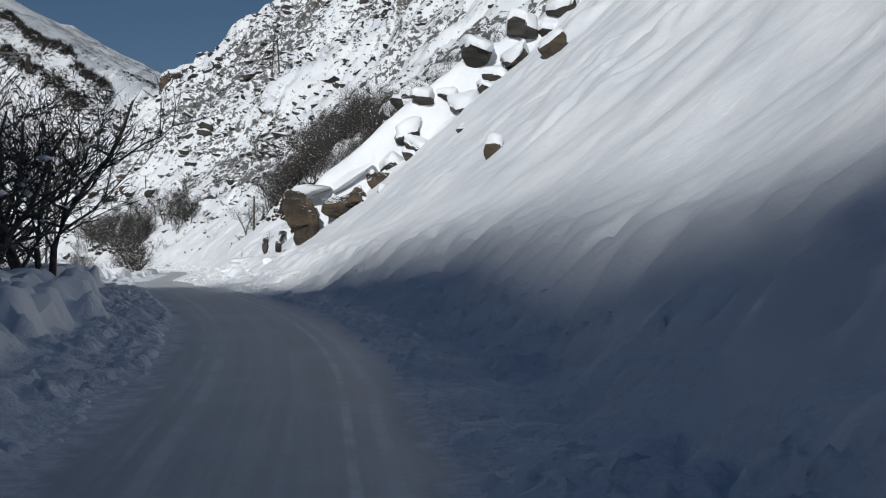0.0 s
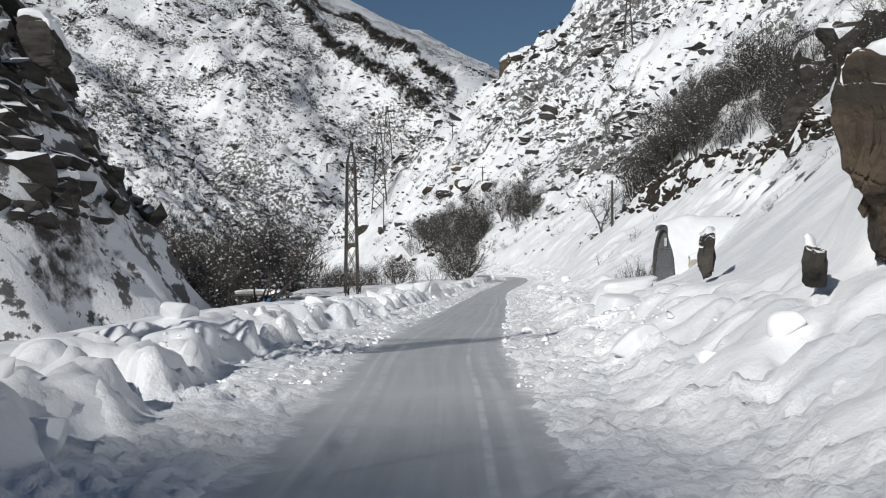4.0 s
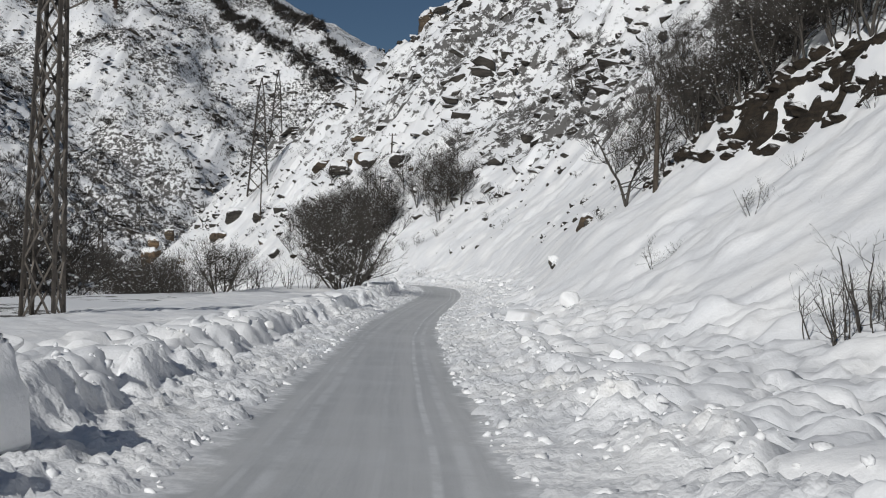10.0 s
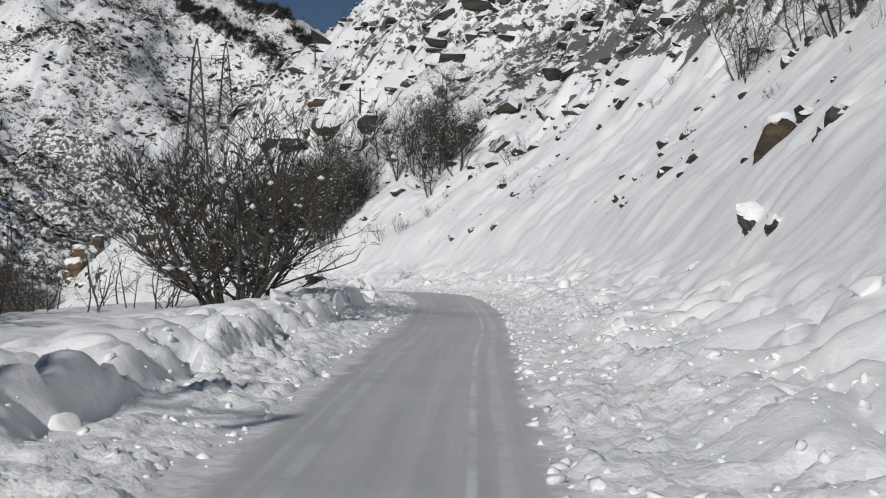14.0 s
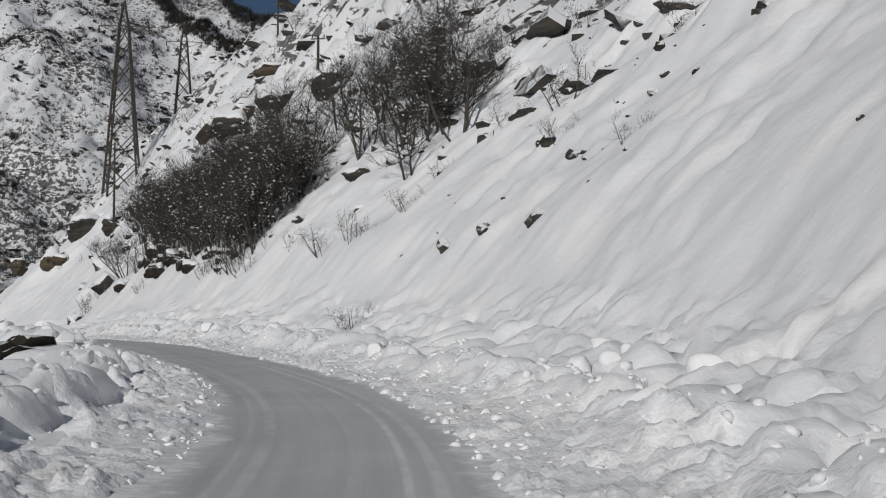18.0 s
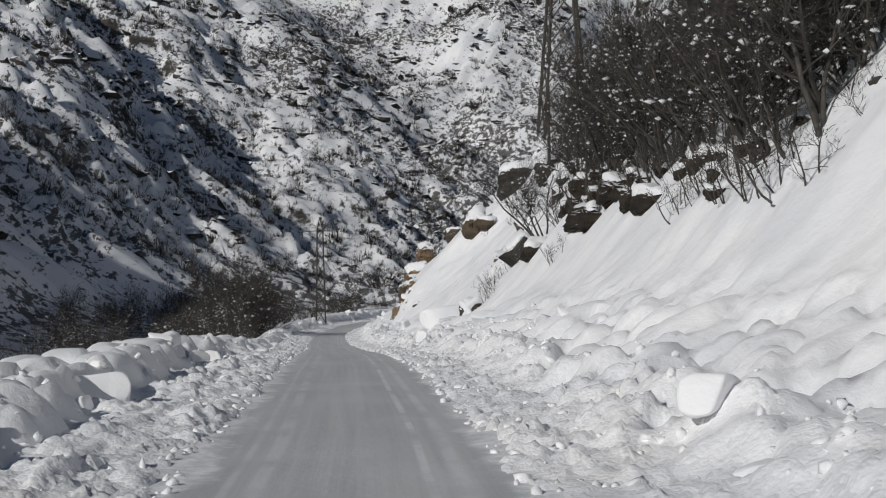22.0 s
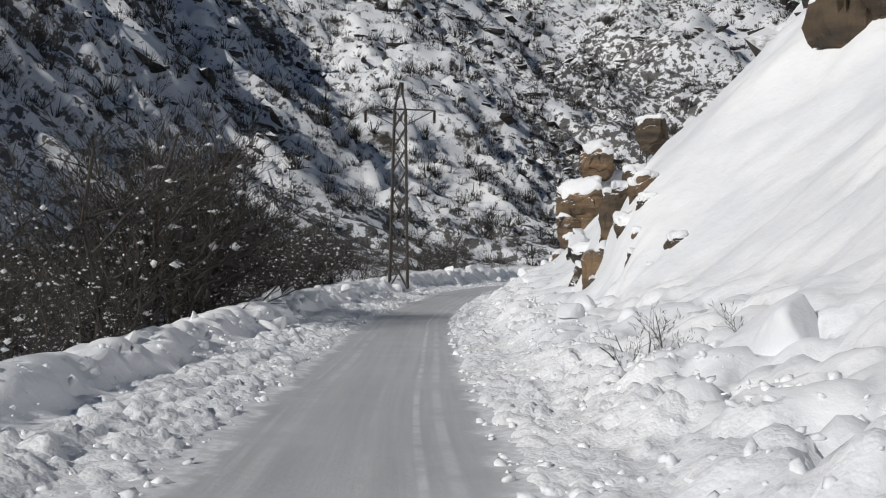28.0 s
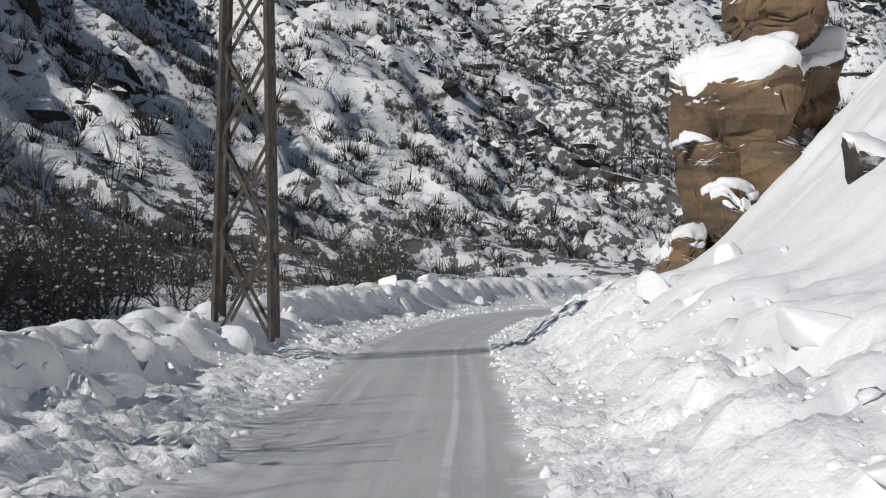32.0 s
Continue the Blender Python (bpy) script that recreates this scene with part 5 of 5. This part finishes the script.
slab("gate_panel", (-HALF + 0.02, -0.12, -0.3), (HALF - 0.02, -0.04, 1.75), GATE, tunnel, "grey painted steel panel")
slab("gate_rail", (-HALF + 0.05, -0.15, 1.75), (HALF - 0.05, -0.03, 1.84), GATE, tunnel)
slab("gate_rail", (-1.42, -0.15, 3.0), (1.42, -0.04, 3.07), GATE, tunnel)
for k in range(23):
    x = -1.65 + 3.3 * k / 22
    zt = float(np.interp(x, pan[:, 0], pan[:, 1])) - 0.03
    if zt > 1.9:
        slab("gate_bar", (x - 0.035, -0.11, 1.82), (x + 0.035, -0.07, zt), GATE, tunnel)
slab("notice", (-0.1, -0.20, 3.2), (0.3, -0.17, 3.75), mat_plain("white_enamel", (0.55, 0.56, 0.56), (0.66, 0.66, 0.66), 3, 0.4), tunnel, "small blank white plate")
slab("back_wall", (-2.0, 5.2, -0.5), (2.0, 5.5, 4.5), CONCRETE, tunnel)
wing = boulder(tunnel, (2.6, 0.9, 1.6), (1.2, 0.8, 1.7), 77, CREAM, 0.7)
wing.name = "wing_wall"
wing = boulder(tunnel, (-2.1, 0.7, 0.2), (0.5, 0.4, 0.5), 78, ROCK, 0.6)
wing.name = "footing_stone"


def snow_roof():
    o = arch(HALF + 0.45, TALL + 0.35, 20)
    ys = np.concatenate([[-0.42, -0.4], np.linspace(-0.3, 7.5, 20)])
    v = []
    for j, y in enumerate(ys):
        g = 0.0 if j == 0 else 0.15 + 0.45 * min(1, (y + 0.42) / 1.2)
        for x, z in o:
            up = max(z / TALL, 0)
            v.append((x * (1 + 0.35 * (1 - up) * min(1, (y + 0.4) / 3)), y + 0.15 * math.sin(3 * x), z + g * up * (0.85 + 0.3 * noise.noise((x, y, 0)))))
    n = len(o)
    hide = sheet_faces(len(ys), n)
    keep = np.array([6 <= q % n <= n - 2 for q in hide[:, 0]])
    return link_mesh("snow_roof", v, hide[keep], SNOW, tunnel)


snow_roof()

# ---- open shed with a blue sheet, on the river side ----
shed = new("open_shed")
shed.matrix_basis = pose(-45.6, 117.5, -3.5, 0, 0, 20)
tagged(shed, "small ramshackle shed with snow on its roof and a blue sheet", "shed")
for x, y in ((-1.8, -1), (1.8, -1), (-1.8, 1), (1.8, 1), (0, -1)):
    strut("post", (x, y, -0.6), (x + 0.05, y, 1.9), 0.12, shed).data.materials[0] = STEEL
slab("roof", (-2.2, -1.3, 1.9), (2.2, 1.3, 2.0), WOOD, shed)
rv2 = rock_shape(5, (2.2, 1.3, 0.25), 3, ICO3, 0.04)
rs = link_mesh("snow_cap", rv2, ICO3[1], SNOW, shed)
rs.location = (0, 0, 2.12)
slab("sheet", (0.1, -1.08, 0.5), (1.6, -1.02, 1.7), mat_plain("blue_tarpaulin", (0.02, 0.12, 0.28), (0.04, 0.18, 0.38), 2, 0.5), shed, "faded blue sheet")
slab("bench", (-2.4, -1.7, 0.4), (1.2, -1.2, 0.48), WOOD, shed)

# ---- fence stakes on the field's edge ----
for (x, y, lean, q) in ((-33.0, 103.7, 24, 1.0), (-33.3, 103.9, -20, 0.9), (-34.1, 107.6, 4, 0.9), (-34.5, 108.2, -3, 1.0), (-31.8, 99.5, 3, 0.8), (-31.4, 98.0, 5, 0.7), (-30.8, 97.0, 0, 0.7)):
    stake = new("fence_stake", STRUT.copy())
    stake.data.materials[0] = WOOD
    stake.matrix_basis = Matrix.LocRotScale((x, y, height(x, y) - 0.2), Euler((0, radians(lean), 0.5)), (0.07, 0.07, q + 0.3))
    tagged(stake, "dark wooden stake standing in deep snow", "stake", "fence stakes")


# ---- blocks and crumbs of ploughed snow ----
def bank_height(i, d):
    """Height of the snow bank's sheet at sample i and d metres to the right."""
    row = np.clip(i - RS[0], 0, len(RS) - 1)
    grid = sv.reshape(len(RS), nv, 3)
    j = np.clip(np.searchsorted(D_AXIS, d) - 1, 0, nv - 2)
    u = (d - D_AXIS[j]) / (D_AXIS[j + 1] - D_AXIS[j])
    return grid[row, j] * (1 - u)[:, None] + grid[row, j + 1] * u[:, None]


def crumbs(count, seed, side, lo, hi, size, name, label, form=OCTA, power=2.5):
    r = np.random.default_rng(seed)
    i = r.integers(S0 + 260, int(S0 + 385 / 0.2), count)
    d = side * (lo + (hi - lo) * r.random(count))
    p = bank_height(i, d)
    q = size[0] + (size[1] - size[0]) * r.random(count) ** power
    m = len(form[0])
    v = form[0][None] * (1 + 0.2 * r.normal(size=(count, m, 1))) * q[:, None, None] * r.uniform(0.6, 1.5, (count, 1, 3))
    a = r.uniform(0, 6.28, (count, 1))
    v = np.stack([v[..., 0] * np.cos(a) - v[..., 1] * np.sin(a), v[..., 0] * np.sin(a) + v[..., 1] * np.cos(a), v[..., 2] * 0.75 + 0.35 * v[..., 0]], 2)
    v = v + p[:, None] + np.array([0, 0, 0.05])[None, None] * q[:, None, None]
    f = (np.arange(count)[:, None, None] * m + form[1][None]).reshape(-1, 3)
    return tagged(link_mesh(name, v.reshape(-1, 3), f, SNOW_CRUMB, smooth=True), label, "snow crumbs", kind="stuff")


def rubble(side, lo, hi, label):
    """Packed broken snow between the lane and the bank."""
    s, a = [g.ravel() for g in np.meshgrid(np.arange(-4, 360, 0.095), np.arange(lo, hi, 0.055), indexing="ij")]
    f = s / 0.2 + S0
    i = np.floor(f).astype(np.int64)
    u = (f - i)[:, None]
    d = side * a
    p = bank_height(i, d) * (1 - u) + bank_height(i + 1, d) * u
    x, y = p[:, 0], p[:, 1]
    wob = 0.35 * (fbm(x * 4, y * 4, 2, 12) - 0.5)
    v1, g1 = cells(x / 0.17 + wob, y / 0.17 - wob, 21)
    v2, g2 = cells(x / 0.11 + wob, y / 0.11, 26)
    v3, g3 = cells(x / 0.5, y / 0.5 + wob, 31)
    edge = 1.2 * (fbm(x / 1.3, y / 1.3, 3, 64) - 0.5)
    m = sstep(lo + 0.1, lo + 0.4, a + 0.35 * edge) * (1 - sstep(hi - 0.9, hi - 0.1, a + edge))
    t = m * (0.5 + 0.5 * sstep(0.3, 0.6, fbm(x / 2.2, y / 2.2, 3, 68)))
    z = 0.085 * v1 ** 2 * sstep(0, 0.2, g1) + 0.042 * v2 * sstep(0, 0.3, g2) + 0.08 * np.maximum(v3 - 0.72, 0) / 0.28 * sstep(0, 0.3, g3)
    z = z + (0.06 * sstep(2.2, 2.34, a + 0.5 * edge) if side < 0 else 0)
    p[:, 2] += t * z - 0.07 * (1 - m) - 0.01
    ob = link_mesh("snow_rubble", p, sheet_faces(len(np.arange(-4, 360, 0.095)), len(np.arange(lo, hi, 0.055))), SNOW_CRUMB, smooth=True)
    return tagged(ob, label, "snow rubble", kind="stuff")


rubble(-1, 1.2, 3.5, "crumbled white snow on the road's shoulder")
rubble(1, 1.1, 3.9, "crumbled white snow below the slope's bank")
crumbs(9000, 13, -1, 1.35, 3.8, (0.018, 0.075), "snow_clods", "clods of ploughed snow on the bank", ICO1, 2.4)
crumbs(12000, 14, 1, 1.25, 4.1, (0.018, 0.08), "snow_clods", "clods of ploughed snow on the bank", ICO1, 2.4)

BLOCKS = []
for k in range(7):
    v = np.sign(ICO4[0]) * np.abs(ICO4[0]) ** 0.65
    rk = np.random.default_rng(300 + k)
    for _ in range(7):
        n = rk.normal(size=3)
        n /= np.linalg.norm(n)
        over = v @ n - rk.uniform(0.36, 0.72)
        v -= (0.5 * (over + np.sqrt(over * over + 0.004)) * 0.9)[:, None] * n
    v *= (1 + 0.12 * (fbm(v[:, 0] * 2 + k + 0.6 * v[:, 2], v[:, 1] * 2 - 0.5 * v[:, 2], 4, 5) - 0.5))[:, None]
    v = v / np.abs(v).max(0) * np.array([1, 0.85, 0.75])
    ob = link_mesh("snow_block", v, ICO4[1], SNOW_BLOCK, smooth=True)
    BLOCKS.append(ob.data)
    bpy.data.objects.remove(ob)
R3 = random.Random(23)


def snow_block(s, d, q, label="rounded block of ploughed snow on the bank"):
    i = np.array([S0 + int(s / 0.2)])
    p = bank_height(i, np.array([float(d)]))[0]
    ob = new("snow_block", R3.choice(BLOCKS))
    ob.matrix_basis = Matrix.LocRotScale((p[0], p[1], p[2] + 0.02 * q), Euler((R3.uniform(-0.25, 0.25), R3.uniform(-0.25, 0.25), R3.uniform(0, 6.3))), (q * R3.uniform(0.85, 1.3), q, q * R3.uniform(0.75, 1.05)))
    return tagged(ob, label, "snow block", "snow blocks along the road")


for s, d, size in ((139.2, 6.4, 0.55), (156.6, 5.7, 0.45), (289.2, 4.9, 0.6), (252.0, 2.7, 0.33),
                   (330.6, 4.1, 0.36), (336.0, 4.1, 0.32), (270.0, 5.6, 1.15), (65.0, 1.9, 0.2)):
    snow_block(s, d, size, "large smooth block of snow beside the road")
SLABS = []
for k in range(3):
    v = np.sign(ICO4[0]) * np.abs(ICO4[0]) ** 0.2
    rk = np.random.default_rng(340 + k)
    for _ in range(4):
        n = rk.normal(size=3) * (1, 1, 0.6)
        n /= np.linalg.norm(n)
        over = v @ n - rk.uniform(0.7, 1.0)
        v -= (0.5 * (over + np.sqrt(over * over + 0.0006)) * 0.97)[:, None] * n
    v[:, 0] += 0.3 * v[:, 2]
    v *= (1 + 0.14 * (fbm(v[:, 0] * 1.8 + k, v[:, 1] * 1.8 - 0.7 * v[:, 2], 5, 5, 0.6) - 0.5))[:, None]
    ob = link_mesh("snow_slab", v, ICO4[1], SNOW_BLOCK, smooth=True)
    SLABS.append(ob.data)
    bpy.data.objects.remove(ob)
for k, (s, d, up, half, turn) in enumerate(((66.0, 4.3, 0.1, (0.72, 0.5, 0.40), 20), (61.6, 3.8, -0.12, (0.46, 0.42, 0.36), 35), (103.6, -3.15, 0.0, (0.6, 0.75, 0.5), -20), (100.8, -3.45, 0.1, (0.45, 0.5, 0.38), 10), (137.4, 4.5, 0.1, (0.7, 0.5, 0.4), 50))):
    p = bank_height(np.array([S0 + int(s / 0.2)]), np.array([float(d)]))[0]
    slab_of_snow = new("snow_slab", SLABS[k % 3])
    slab_of_snow.matrix_basis = Matrix.LocRotScale((p[0], p[1], p[2] + up), Euler((0.06, -0.1, radians(turn))), half)
    tagged(slab_of_snow, "large flat-faced slab of packed snow on the bank", "snow block", "snow blocks along the road")
for k, (x, y, z, a, b, c, lean) in enumerate(((-5.75, 50.1, 4.0, 1.05, 1.5, 0.34, 12), (-4.3, 51.0, 4.45, 1.5, 2.0, 0.34, 35))):
    ledge = new("snow_ledge", BLOCKS[k])
    ledge.matrix_basis = Matrix.LocRotScale((x, y, z), Euler((0, radians(-lean), 0.15)), (a, b / 0.85, c / 0.75))
    tagged(ledge, "thick overhanging ledge of snow on the brown rocks", "snow ledge", "snow ledges over the rocks")
for k in range(150):
    snow_block(R3.uniform(5, 372), -R3.uniform(3.0, 4.4), 0.16 + 0.34 * R3.random() ** 2)
for k in range(130):
    snow_block(R3.uniform(48, 372), R3.uniform(2.8, 5.4), 0.13 + 0.26 * R3.random() ** 2)


def earth_heap(places):
    root = new("earth_heap")
    x, y = by_road(196.5, -4.6)
    root.location = (x, y, 0)
    tagged(root, "heap of dark frozen earth lying on the snow bank", "earth heap")
    for k, (s, d, q) in enumerate(places):
        p = bank_height(np.array([S0 + int(s / 0.2)]), np.array([float(d)]))[0]
        clod = link_mesh("clod", turn_z(rock_shape(500 + k, (q * 1.3, q, q * 0.6), 9, ICO3, 0.12), k), ICO3[1], EARTH, root, smooth=False)
        clod.location = (p[0] - x, p[1] - y, p[2] + 0.08)


earth_heap([(193.5, -4.6, 0.35), (194.6, -4.4, 0.5), (195.8, -4.8, 0.6), (197.0, -4.5, 0.55), (198.2, -4.9, 0.6), (199.2, -4.5, 0.45), (200.3, -4.7, 0.35), (196.4, -5.5, 0.5), (198.0, -5.7, 0.5), (194.8, -5.4, 0.4)])
